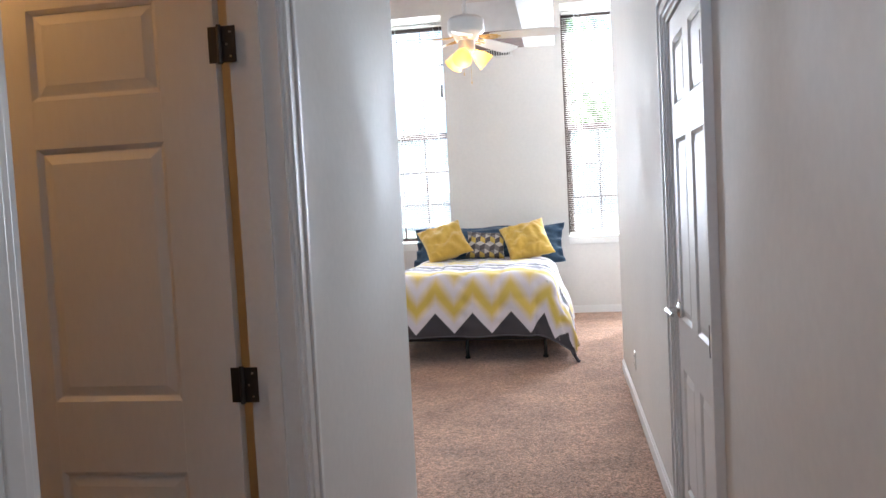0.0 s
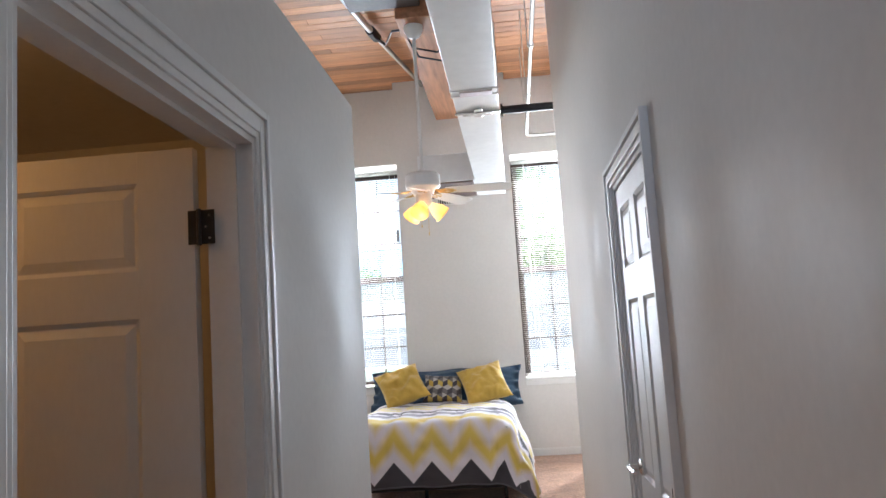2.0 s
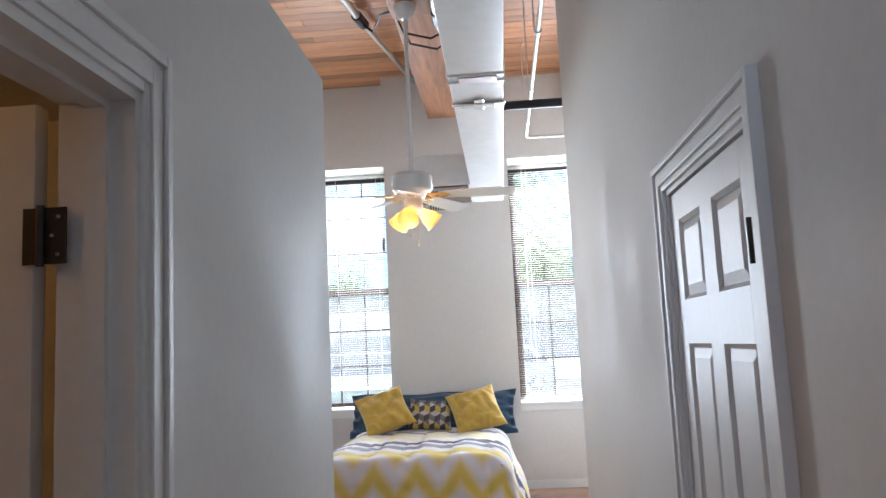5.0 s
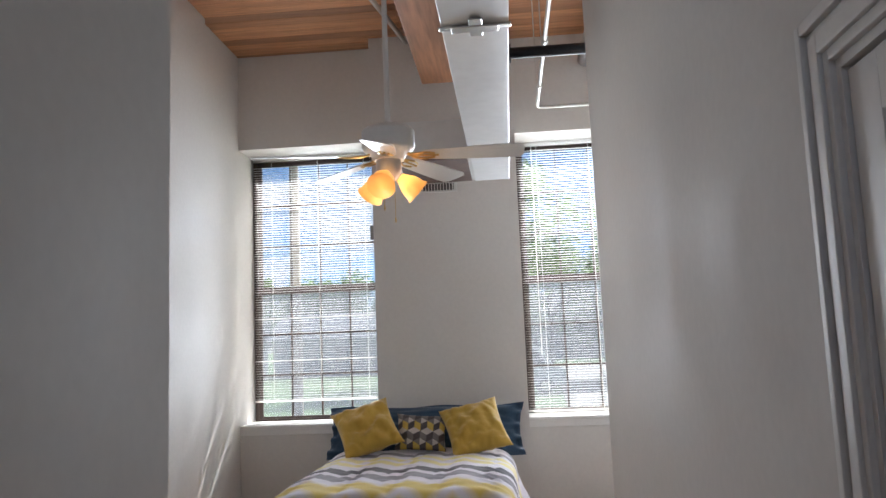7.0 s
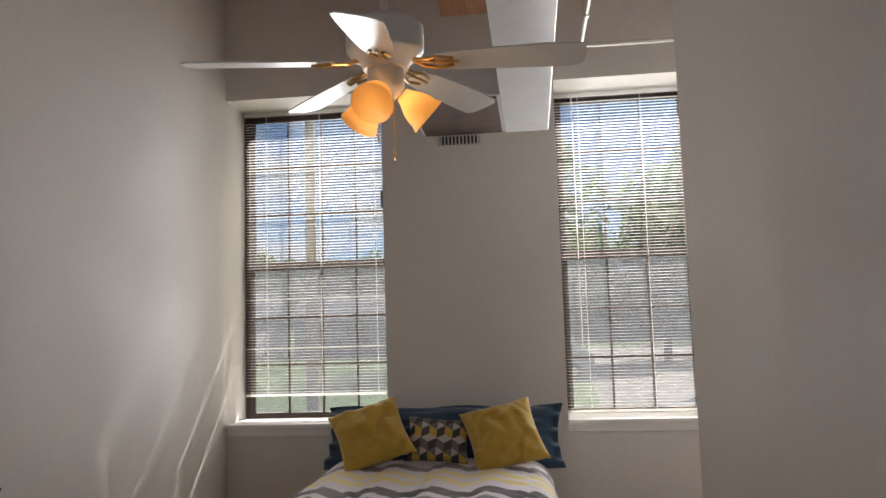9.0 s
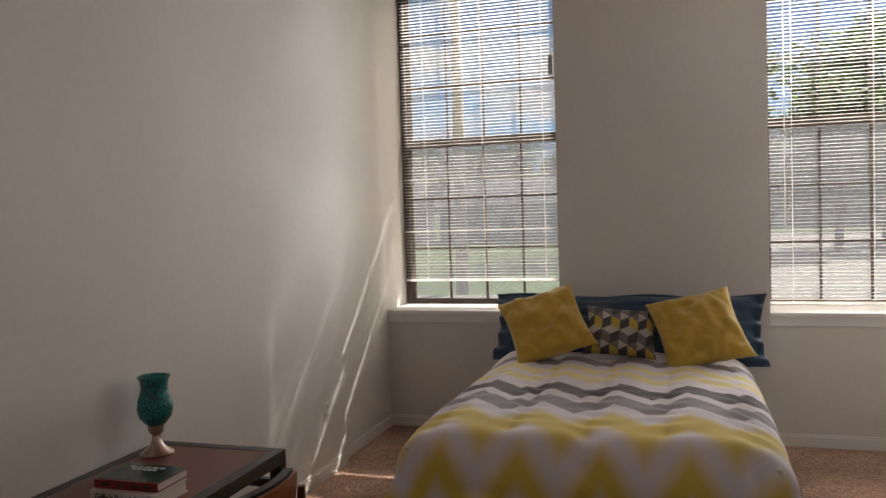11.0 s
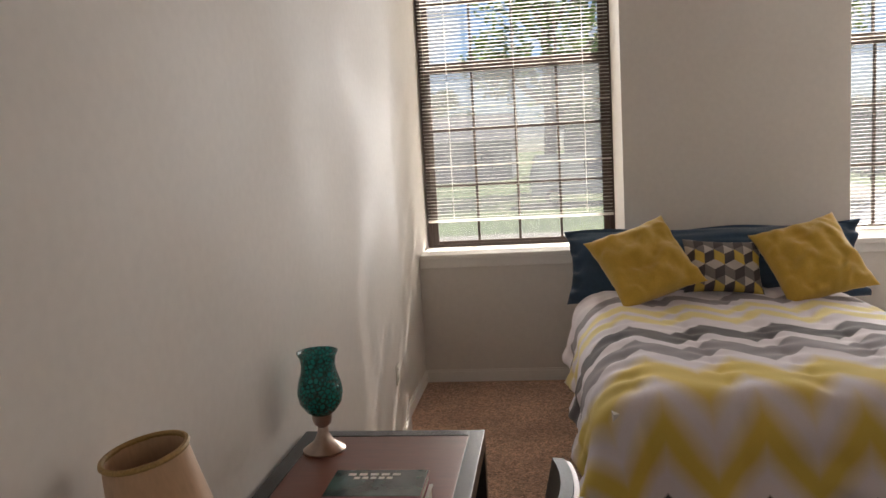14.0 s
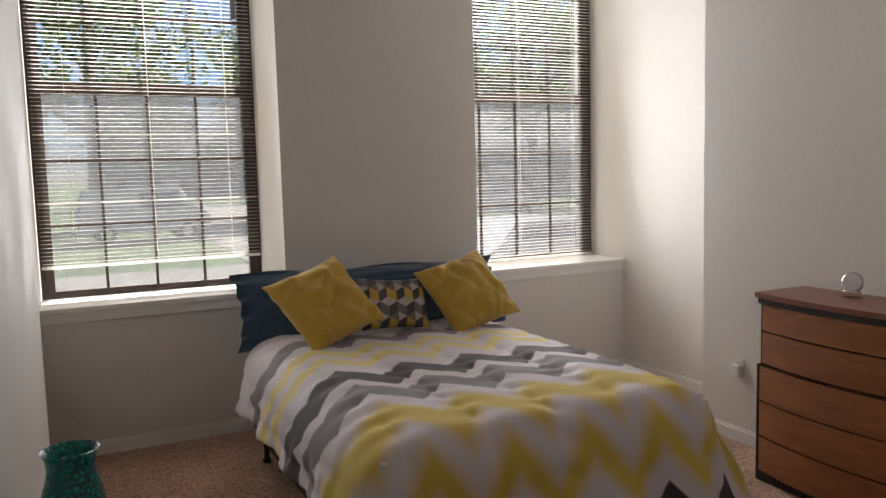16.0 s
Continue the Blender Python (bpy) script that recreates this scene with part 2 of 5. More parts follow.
structure("wall_side_room", boxed(WL - 0.2, WL, BACK, HLEND - 0.3, 0, CEIL), PAINT, "off-white painted side wall", "wall")
structure("side_room_ceiling", boxed(WL, HL - 0.12, BACK, HLEND - 0.12, HALL_TOP - 0.12, HALL_TOP - 0.004), PAINT, "painted ceiling over the side room", "ceiling")

# ceiling boards run across the room
bm = bmesh.new()
y = BACK
rng = random.Random(4)
while y < YW:
    w = 0.135
    x = -2.75 - rng.random() * 2
    while x < 1.95:
        ln = 2.2 + rng.random() * 2.4
        a, b = max(x, -2.75), min(x + ln, 1.95)
        if b - a > 0.05:
            box(bm, a, b - 0.003, y + 0.003, y + w - 0.004, CEIL + rng.random() * 0.004, CEIL + 0.05)
        x += ln
    y += w
box(bm, -2.75, 1.95, BACK, YOUT, CEIL + 0.045, CEIL + 0.2)
ceilmat = material("ceiling_wood", (0.52, 0.255, 0.12), rough=0.5, vary=0.16, grain=9, blotch=2, bump=0.2, stretch=(0.5, 8, 8))
n_, l_, b_ = nodes_of(ceilmat)
geo, hsv = n_.new("ShaderNodeNewGeometry"), n_.new("ShaderNodeHueSaturation")
mr = n_.new("ShaderNodeMapRange")
mr.inputs[3].default_value, mr.inputs[4].default_value = 0.62, 1.3
l_.new(geo.outputs["Random Per Island"], mr.inputs[0])
l_.new(mr.outputs[0], hsv.inputs["Value"])
l_.new(b_.inputs["Base Color"].links[0].from_socket, hsv.inputs["Color"])
l_.new(hsv.outputs[0], b_.inputs["Base Color"])
structure("ceiling", bm, ceilmat, "varnished orange-brown tongue-and-groove plank ceiling", "ceiling")

# ---- trim ----
def skirting(bm, x0, y0, x1, y1, inward):
    """A baseboard with a stepped top along a wall from one point to another."""
    a, b, n = Vector((x0, y0, 0)), Vector((x1, y1, 0)), Vector((*inward, 0))
    for t0, z0, z1 in ((0.013, 0.0, 0.075), (0.008, 0.075, 0.09)):
        c = b + n * t0
        box(bm, min(a.x, c.x), max(a.x, c.x), min(a.y, c.y), max(a.y, c.y), z0, z1, bevel=0.002)


bm = bmesh.new()
skirting(bm, WL, HLEND + 0.015, WL, 9.34, (1, 0))
skirting(bm, WLA, 9.354, WLA, YW - 0.014, (1, 0))
skirting(bm, WLA, YW, PIER[0], YW, (0, -1))
skirting(bm, PIER[0], YP, PIER[1], YP, (0, -1))
skirting(bm, PIER[1], YW, WRA, YW, (0, -1))
skirting(bm, WRA, 8.885, WRA, YW - 0.014, (-1, 0))
skirting(bm, WR, HREND + 0.015, WR, 8.87, (-1, 0))
skirting(bm, HR, 4.095, HR, HREND, (-1, 0))
skirting(bm, HR, BACK + 0.02, HR, 3.12, (-1, 0))
skirting(bm, HL, 2.83, HL, HLEND, (1, 0))
skirting(bm, HL, BACK + 0.02, HL, 1.75, (1, 0))
structure("baseboard", bm, TRIM, "white painted wooden baseboard", "baseboard")


def casing(bm, x, side, y0, y1, top, w=0.095, proud=0.021):
    """A moulded door casing on a wall face at x, standing out towards side."""
    for a, b, d in ((0.0, 0.23 * w, proud * 0.5), (0.23 * w, 0.63 * w, proud * 0.76), (0.63 * w, 0.76 * w, proud * 0.62), (0.76 * w, w, proud)):
        xs = sorted((x, x + side * d))
        box(bm, *xs, y0 - b, y0 - a, 0, top + b, bevel=0.003)
        box(bm, *xs, y1 + a, y1 + b, 0, top + b, bevel=0.003)
        box(bm, *xs, y0 - a, y1 + a, top + a, top + b, bevel=0.003)


def panel_leaf(w, h, t=0.035, columns=2):
    """A moulded panel door leaf, hinge edge at x=0, bottom at z=0, thickness along y."""
    bm = bmesh.new()
    stile, mid = (0.088, 0.112) if columns == 2 else (0.155, 0.0)
    pw = (w - 2 * stile - mid) / columns
    rows = ((0.23, 0.70), (0.83 + 0.06, 1.56), (1.685, 1.92))
    box(bm, stile - 0.01, w - stile + 0.01, -t / 2 + 0.011, t / 2 - 0.011, 0.2, h - 0.1)
    box(bm, 0, stile, -t / 2, t / 2, 0, h, bevel=0.002)
    box(bm, w - stile, w, -t / 2, t / 2, 0, h, bevel=0.002)
    cuts = [0.0] + [z for r in rows for z in r] + [h]
    for a, b in zip(cuts[::2], cuts[1::2]):
        box(bm, stile, w - stile, -t / 2, t / 2, a, b)
    for a, b in rows:
        if columns == 2:
            box(bm, stile + pw, stile + pw + mid, -t / 2, t / 2, a, b)
        for x0 in (stile, stile + pw + mid)[:columns]:
            for side in (-1, 1):
                g = bmesh.ops.create_cube(bm, size=1)["verts"]
                for v in g:
                    outer = v.co.y * side < 0
                    inset = 0.012 if outer else 0.040
                    v.co = Vector((x0 + pw / 2 + (1 if v.co.x > 0 else -1) * (pw / 2 - inset), side * (t / 2 - (0.012 if outer else 0.003)),
                                   (a + b) / 2 + (1 if v.co.z > 0 else -1) * ((b - a) / 2 - inset)))
                # sloping lip round the recess
                for k in range(4):
                    ins, d0, d1 = 0.012, t / 2, t / 2 - 0.010
                    cx, cz = x0 + pw / 2, (a + b) / 2
                    cs = [(-1, -1), (1, -1), (1, 1), (-1, 1)]
                    p, q = cs[k], cs[(k + 1) % 4]
                    ring = [(p, 0, d0), (q, 0, d0), (q, ins, d1), (p, ins, d1)]
                    bm.faces.new([bm.verts.new((cx + c[0] * (pw / 2 - i), side * d, cz + c[1] * ((b - a) / 2 - i))) for c, i, d in ring])
    return bm


def hinge(parent, m, both=False):
    """A butt hinge with rounded leaf, knuckle and screws."""
    bm = bmesh.new()
    box(bm, 0.004, 0.042, -0.003, 0.0, -0.045, 0.045, bevel=0.0012)
    if both:
        box(bm, -0.030, -0.004, -0.003, 0.0, -0.045, 0.045, bevel=0.0012)
    h = part("hinge", bm, DARK, parent, "blackened steel hinge", m=m)
    bm = tube(bmesh.new(), [(0, -0.004, -0.048), (0, -0.004, 0.048)], 0.0065)
    part("knuckle", bm, DARK, h, smooth=True)
    bm = bmesh.new()
    for z in (-0.03, 0, 0.03):
        lathe(bm, [(0.004, 0), (0.003, 0.0015)], 8, at=(0.028 if z else 0.018, z, 0.003))
    bmesh.ops.rotate(bm, verts=bm.verts, matrix=Matrix.Rotation(radians(90), 3, "X"))
    part("screw", bm, CHROME, h)
    return h


# ---- open door into the side room ----
bm = bmesh.new()
casing(bm, HL, 1, LD[0], LD[1], DOORTOP1, w=0.085)
structure("door_casing_1", bm, TRIM, "white moulded door casing round the open doorway", "casing")
bm = bmesh.new()
box(bm, HL - 0.125, HL + 0.003, LD[1] - 0.018, LD[1] + 0.002, 0, DOORTOP1 - 0.018)
box(bm, HL - 0.125, HL + 0.003, LD[0] - 0.002, LD[0] + 0.018, 0, DOORTOP1 - 0.018)
box(bm, HL - 0.125, HL + 0.003, LD[0] - 0.002, LD[1] + 0.002, DOORTOP1 - 0.018, DOORTOP1 + 0.002)
box(bm, HL - 0.075, HL - 0.04, LD[1] - 0.030, LD[1] - 0.018, 0, DOORTOP1 - 0.03)
box(bm, HL - 0.075, HL - 0.04, LD[0] + 0.018, LD[0] + 0.030, 0, DOORTOP1 - 0.03)
box(bm, HL - 0.075, HL - 0.04, LD[0] + 0.018, LD[1] - 0.018, DOORTOP1 - 0.030, DOORTOP1 - 0.018)
structure("door_jamb_1", bm, TRIM, "white painted door jamb with stop", "jamb")
door = thing("door_1", "white panelled door standing open into the side room", "door", pose(HL - 0.145, LD[1] - 0.012, 0.012, 0, 0, 180), kind="structure")
part("leaf", panel_leaf(0.67, 2.005, columns=1), DOOR, door, m=pose(0.012, 0, 0))
for z in (0.22, 0.93, 1.788):
    hinge(door, pose(-0.004, 0.022, z, 0, 0, 180), both=True)

# ---- closed door ----
bm = bmesh.new()
casing(bm, HR, -1, RDO[0], RDO[1], DOORTOP, w=0.082, proud=0.028)
structure("door_casing_2", bm, TRIM, "white moulded door casing round the closed door", "casing")
bm = bmesh.new()
box(bm, HR - 0.003, HR + 0.115, RDO[1] - 0.016, RDO[1] + 0.002, 0, DOORTOP - 0.016)
box(bm, HR - 0.003, HR + 0.115, RDO[0] - 0.002, RDO[0] + 0.016, 0, DOORTOP - 0.016)
box(bm, HR - 0.003, HR + 0.115, RDO[0] - 0.002, RDO[1] + 0.002, DOORTOP - 0.016, DOORTOP + 0.002)
structure("door_jamb_2", bm, TRIM, "white painted door jamb", "jamb")
door = thing("door_2", "white six-panel door, closed, with a chrome lever", "door", pose(HR + 0.022, RDO[0] + 0.019, 0.012, 0, 0, 90), kind="structure")
leafw = RDO[1] - RDO[0] - 0.038
part("leaf", panel_leaf(leafw, 2.004), DOOR, door)
for z in (0.22, 0.925, 1.773):
    hinge(door, pose(0.0, 0.025, z, 0, 0, 180) @ pose(-0.02, 0, 0))
bm = bmesh.new()
lathe(bm, [(0.031, 0), (0.031, 0.006), (0.02, 0.012), (0.011, 0.014), (0.011, 0.05)], 24)
bmesh.ops.rotate(bm, verts=bm.verts, matrix=Matrix.Rotation(radians(-90), 3, "X"))
bmesh.ops.translate(bm, verts=bm.verts, vec=(leafw - 0.065, 0.0175, 0.92))
handle = part("handle", bm, CHROME, door, "chrome lever handle", smooth=True)
bm = tube(bmesh.new(), [(leafw - 0.058, 0.066, 0.92), (leafw - 0.10, 0.068, 0.921), (leafw - 0.175, 0.062, 0.918)], [0.011, 0.010, 0.008])
part("lever", bm, CHROME, handle, smooth=True)


# ---- wall plates ----
PLASTIC = material("ivory_plastic", (0.72, 0.70, 0.64), rough=0.35, vary=0.02)
SLOT = material("outlet_slot", (0.03, 0.03, 0.03), rough=0.6)


def outlet(m, label):
    o = thing("wall_outlet", label, "outlet", m)
    part("plate", boxed(0, 0.006, -0.036, 0.036, -0.058, 0.058, bevel=0.003), PLASTIC, o)
    for z in (-0.026, 0.026):
        s = part("socket", boxed(0.006, 0.009, -0.016, 0.016, z - 0.018, z + 0.018, bevel=0.002), PLASTIC, o)
        bm = bmesh.new()
        for y in (-0.007, 0.007):
            box(bm, 0.0088, 0.0095, y - 0.0015, y + 0.0015, z - 0.005, z + 0.007)
        part("slot", bm, SLOT, s)
    return o


outlet(pose(WL + 0.0005, 9.06, 0.43), "ivory duplex outlet plate on the wall near the window")
outlet(pose(HR - 0.0005, 6.0, 0.31, 0, 0, 180), "ivory duplex outlet plate low on the hall wall")
o = outlet(pose(WR - 0.0005, 8.57, 0.46, 0, 0, 180), "white outlet plate with a plug-in block beside the dresser")
part("plug_block", boxed(0.009, 0.045, -0.03, 0.03, -0.055, 0.02, bevel=0.006), TRIM, o)


# ---- windows ----
glass = bpy.data.materials.new("window_glass")
glass.use_nodes = True
n_, l_ = glass.node_tree.nodes, glass.node_tree.links
n_.remove(n_["Principled BSDF"])
tr, gl, fr, mx = (n_.new("ShaderNode" + k) for k in ("BsdfTransparent", "BsdfGlossy", "Fresnel", "MixShader"))
tr.inputs[0].default_value = (0.93, 0.95, 0.95, 1)
gl.inputs["Roughness"].default_value = 0.02
fr.inputs[0].default_value = 1.25
l_.new(fr.outputs[0], mx.inputs[0])
l_.new(tr.outputs[0], mx.inputs[1])
l_.new(gl.outputs[0], mx.inputs[2])
l_.new(mx.outputs[0], n_["Material Output"].inputs[0])
SPLIT = 2.27
mesh = bpy.data.materials.new("insect_screen")
mesh.use_nodes = True
n_, l_ = mesh.node_tree.nodes, mesh.node_tree.links
n_.remove(n_["Principled BSDF"])
tr, tl, mx, nz, mr = (n_.new("ShaderNode" + k) for k in ("BsdfTransparent", "BsdfTranslucent", "MixShader", "TexNoise", "MapRange"))
tl.inputs[0].default_value = (0.115, 0.118, 0.13, 1)
nz.inputs["Scale"].default_value = 3.0
mr.inputs[3].default_value, mr.inputs[4].default_value = 0.34, 0.44
l_.new(nz.outputs[0], mr.inputs[0])
l_.new(mr.outputs[0], mx.inputs[0])
l_.new(tr.outputs[0], mx.inputs[1])
l_.new(tl.outputs[0], mx.inputs[2])
l_.new(mx.outputs[0], n_["Material Output"].inputs[0])


def sash(win, x0, x1, z0, z1, y, rows=3, cols=4, foot=0.045):
    bm = bmesh.new()
    s, d = 0.045, 0.028
    box(bm, x0, x0 + s, y, y + d, z0, z1, bevel=0.003)
    box(bm, x1 - s, x1, y, y + d, z0, z1, bevel=0.003)
    box(bm, x0 + s, x1 - s, y, y + d, z0, z0 + foot, bevel=0.003)
    box(bm, x0 + s, x1 - s, y, y + d, z1 - s, z1, bevel=0.003)
    sh = part("sash", bm, FRAME, win, "dark bronze aluminium sash")
    xs = [x0 + s + (x1 - x0 - 2 * s) * k / cols for k in range(cols + 1)]
    zs = [z0 + foot + (z1 - z0 - s - foot) * k / rows for k in range(rows + 1)]
    for x in xs[1:-1]:
        part("muntin", boxed(x - 0.009, x + 0.009, y + 0.004, y + 0.022, z0 + foot, z1 - s), FRAME, sh)
    for z in zs[1:-1]:
        part("muntin", boxed(x0 + s, x1 - s, y + 0.006, y + 0.020, z - 0.009, z + 0.009), FRAME, sh)
    for a, b in zip(xs, xs[1:]):
        for c, e in zip(zs, zs[1:]):
            p = part("pane", boxed(a, b, y + 0.012, y + 0.015, c, e), glass, sh)
            p.visible_shadow = False
    return sh


def window(name, x0, x1, label):
    w = thing(name, label, "window", kind="structure")
    bm = bmesh.new()
    f = 0.035
    box(bm, x0, x0 + f, YF, YF + 0.09, SILL, HEAD, bevel=0.002)
    box(bm, x1 - f, x1, YF, YF + 0.09, SILL, HEAD, bevel=0.002)
    box(bm, x0 + f, x1 - f, YF, YF + 0.09, SILL, SILL + 0.025, bevel=0.002)
    box(bm, x0 + f, x1 - f, YF, YF + 0.09, HEAD - f, HEAD, bevel=0.002)
    part("window_frame", bm, FRAME, w, "dark bronze aluminium frame")
    sash(w, x0 + f, x1 - f, SILL + 0.025, SPLIT + 0.005, YF + 0.008, foot=0.02)
    top = sash(w, x0 + f, x1 - f, SPLIT - 0.005, HEAD - f, YF + 0.042)
    bm = bmesh.new()
    for x in (x0 + (x1 - x0) * 0.3, x0 + (x1 - x0) * 0.72):
        box(bm, x - 0.03, x + 0.03, YF + 0.006, YF + 0.034, SPLIT + 0.005, SPLIT + 0.02, bevel=0.003)
    part("insect_screen", boxed(x0 + f, x1 - f, YF + 0.080, YF + 0.0815, SILL + 0.025, SPLIT), mesh, w, "grey woven insect screen").visible_shadow = False
    part("sash_lock", bm, FRAME, w)
    bm = bmesh.new()
    box(bm, x0 - 0.004, x1 + 0.003, YW - 0.028, YF, SILL - 0.035, SILL, bevel=0.008)
    part("window_sill", bm, TRIM, w, "white painted wooden sill")
    bm = bmesh.new()
    box(bm, x0 - 0.004, x1 + 0.003, YW - 0.014, YW + 0.004, SILL - 0.095, SILL - 0.035, bevel=0.004)
    part("apron", bm, TRIM, w)
    return w


window("window_1", W1[0], W1[1], "tall bronze double-hung window with muntins and white sill")
window("window_2", W2[0], W2[1], "tall bronze double-hung window with muntins beside the bed")

PITCH = 0.0255


def venetian(x0, x1, bottom, label, tilt, sun_gaps=()):
    b = thing("venetian_blind", label, "blind", pose(x0, YF - 0.034, 0), group="window blinds")
    w, top = x1 - x0, HEAD - 0.012
    part("headrail", boxed(0, w, -0.018, 0.018, top - 0.03, top, bevel=0.003), BLIND, b)
    n = int((top - 0.06 - bottom - 0.02) / PITCH)
    # a slightly crowned slat with a slot at each ladder cord
    bm = bmesh.new()
    holes = [w * f for f in (0.14, 0.5, 0.86)]
    ends = [0.004] + [x + d for x in holes for d in (-0.003, 0.003)] + [w - 0.004]
    for y0, y1, z0, z1, spans in ((-0.0125, -0.0075, -0.0012, 0.0, [(0.004, w - 0.004)]), (-0.0075, 0.0075, 0.0, 0.0, list(zip(ends[::2], ends[1::2]))),
                                  (0.0075, 0.0125, 0.0, -0.0012, [(0.004, w - 0.004)])):
        for xa, xb in spans:
            upper = [bm.verts.new(p) for p in ((xa, y0, z0), (xb, y0, z0), (xb, y1, z1), (xa, y1, z1))]
            low = [bm.verts.new((v.co.x, v.co.y, v.co.z - 0.0007)) for v in upper]
            bm.faces.new(upper)
            bm.faces.new(low[::-1])
            for k in range(4):
                bm.faces.new((upper[k], upper[(k + 1) % 4], low[(k + 1) % 4], low[k]))
    first = part("slat", bm, BLIND, b, m=pose(0, 0, bottom + 0.03, tilt, 0, 0))
    rng = random.Random(9)
    for k in range(1, n):
        s = new("slat", first.data)
        s.parent = b
        # a few slats are tipped open only to let sun streaks through
        s.matrix_basis = pose(0, 0, bottom + 0.03 + k * PITCH, 24 if k in sun_gaps else tilt + rng.uniform(-2.0, 2.0), rng.uniform(-0.06, 0.06), 0)
    part("bottom_rail", boxed(0, w, -0.013, 0.013, bottom - 0.006, bottom + 0.014, bevel=0.004), BLIND, b)
    for f in (0.14, 0.5, 0.86):
        bm = bmesh.new()
        for y in (-0.014, 0.014):
            tube(bm, [(w * f + 0.006, y, bottom), (w * f + 0.006, y, top - 0.03)], 0.0012, 5)
        part("ladder_cord", bm, BLIND, b)
    return b


bl = venetian(W1[0] + 0.012, W1[1] - 0.012, 1.13, "white aluminium mini blind, slats open, lowered not quite to the sill", 0, (15, 32, 58))
part("cord_tag", boxed(1.25, 1.285, -0.03, -0.02, 2.75, 2.90, bevel=0.002), material("grey_tag", (0.25, 0.24, 0.23), rough=0.6), bl, "small grey tag on the blind's cord")
bm = tube(bmesh.new(), [(1.267, -0.024, 2.9), (1.267, -0.02, HEAD - 0.04)], 0.0015, 5)
part("lift_cord", bm, BLIND, bl)
bl = venetian(W2[0] + 0.012, W2[1] - 0.012, 0.945, "white aluminium mini blind, slats open, lowered to the sill", 0)
bm = tube(bmesh.new(), [(0.16, -0.028, 1.5), (0.16, -0.024, HEAD - 0.04)], 0.004, 6)
part("tilt_wand", bm, BLIND, bl)


# ---- overhead ----
IRON = material("black_iron", (0.018, 0.018, 0.02), rough=0.45, metal=0.4, vary=0.1)
structure("ceiling_beam", box(boxed(-0.60, -0.15, BACK, 9.65, 4.02, CEIL + 0.01, bevel=0.012), -0.57, -0.18, 9.65, YP - 0.003, 4.25, CEIL + 0.01), BEAMWOOD, "rough reddish timber beam with a split end", "beam")
structure("beam_block", boxed(-0.58, -0.30, 6.38, 6.72, 3.885, 4.022, bevel=0.01), BEAMWOOD, "reddish timber block under the beam", "beam")

duct = thing("air_duct", "white painted rectangular sheet-metal duct with taped joints", "duct", kind="structure")
part("trunk", boxed(-0.145, 0.155, BACK, 9.37, 3.03, 3.45, bevel=0.006), DUCT, duct)
bm = bmesh.new()
for y in (5.60, 5.71):
    box(bm, -0.152, 0.162, y, y + 0.02, 3.022, 3.46, bevel=0.003)
part("strap", bm, DUCT, duct)
bm = bmesh.new()
box(bm, -0.155, 0.165, 6.08, 6.115, 3.016, 3.03, bevel=0.004)
box(bm, -0.10, 0.11, 6.065, 6.13, 3.008, 3.018, bevel=0.004)
box(bm, -0.02, 0.04, 6.0, 6.18, 3.012, 3.022, bevel=0.004)
part("bracket", bm, CHROME, duct, "bare metal bracket under the duct")
part("tape_label", boxed(-0.09, 0.12, 5.622, 5.708, 3.016, 3.024), material("foil_tape", (0.62, 0.55, 0.56), rough=0.35, metal=0.4, vary=0.1), duct)
part("branch", boxed(-0.72, -0.145, 8.50, 9.37, 3.04, 3.33, bevel=0.006), DUCT, duct)
part("branch_panel", boxed(-0.70, -0.165, 8.52, 9.34, 3.026, 3.04, bevel=0.003), material("brown_panel", (0.10, 0.06, 0.045), rough=0.6, vary=0.2, grain=8), duct, "dark brown wooden underside panel")
part("hanger", tube(bmesh.new(), [(0, 9.2, 3.3), (0, 9.2, CEIL + 0.01)], 0.006, 6), IRON, duct)
reg = thing("air_register", "white louvred air register under the duct branch", "vent", pose(-0.47, 9.385, 3.005))
part("frame", boxed(-0.17, 0.17, -0.012, 0, -0.055, 0.05, bevel=0.004), TRIM, reg)
part("backing", boxed(-0.14, 0.14, -0.0135, -0.0115, -0.038, 0.02), SLOT, reg)
for k in range(11):
    x = -0.13 + k * 0.026
    part("louvre", boxed(x - 0.006, x + 0.006, -0.019, -0.0125, -0.038, 0.02), TRIM, reg)

EMT = material("conduit_paint", (0.66, 0.65, 0.61), rough=0.4, metal=0.3, vary=0.06)
GALV = material("galvanised", (0.48, 0.50, 0.52), rough=0.4, metal=0.7, vary=0.12, grain=20)
c = thing("sprinkler_conduit", "pale painted conduit hung from the ceiling", "conduit", kind="structure")
bm = tube(bmesh.new(), [(0.45, BACK, 3.82), (0.45, 9.80, 3.82), (0.452, 9.86, 3.818), (0.47, 9.89, 3.815), (0.53, 9.90, 3.812), (WRA, 9.90, 3.81)], 0.017, 10)
part("pipe", bm, EMT, c, smooth=True)
for y in (4.4, 5.7, 7.0, 8.3, 9.3):
    part("hanger", tube(bmesh.new(), [(0.425, y, 3.82), (0.425, y, CEIL + 0.01)], 0.005, 6), EMT, c)
    part("clamp", tube(bmesh.new(), [(0.45, y - 0.02, 3.82), (0.45, y + 0.02, 3.82)], 0.027, 10), EMT, c)
c = thing("iron_pipe", "black iron pipe crossing from the duct to the wall", "pipe", kind="structure")
part("pipe", tube(bmesh.new(), [(0.166, 7.58, 3.46), (WR + 0.01, 7.58, 3.46)], 0.036, 14), IRON, c, smooth=True)
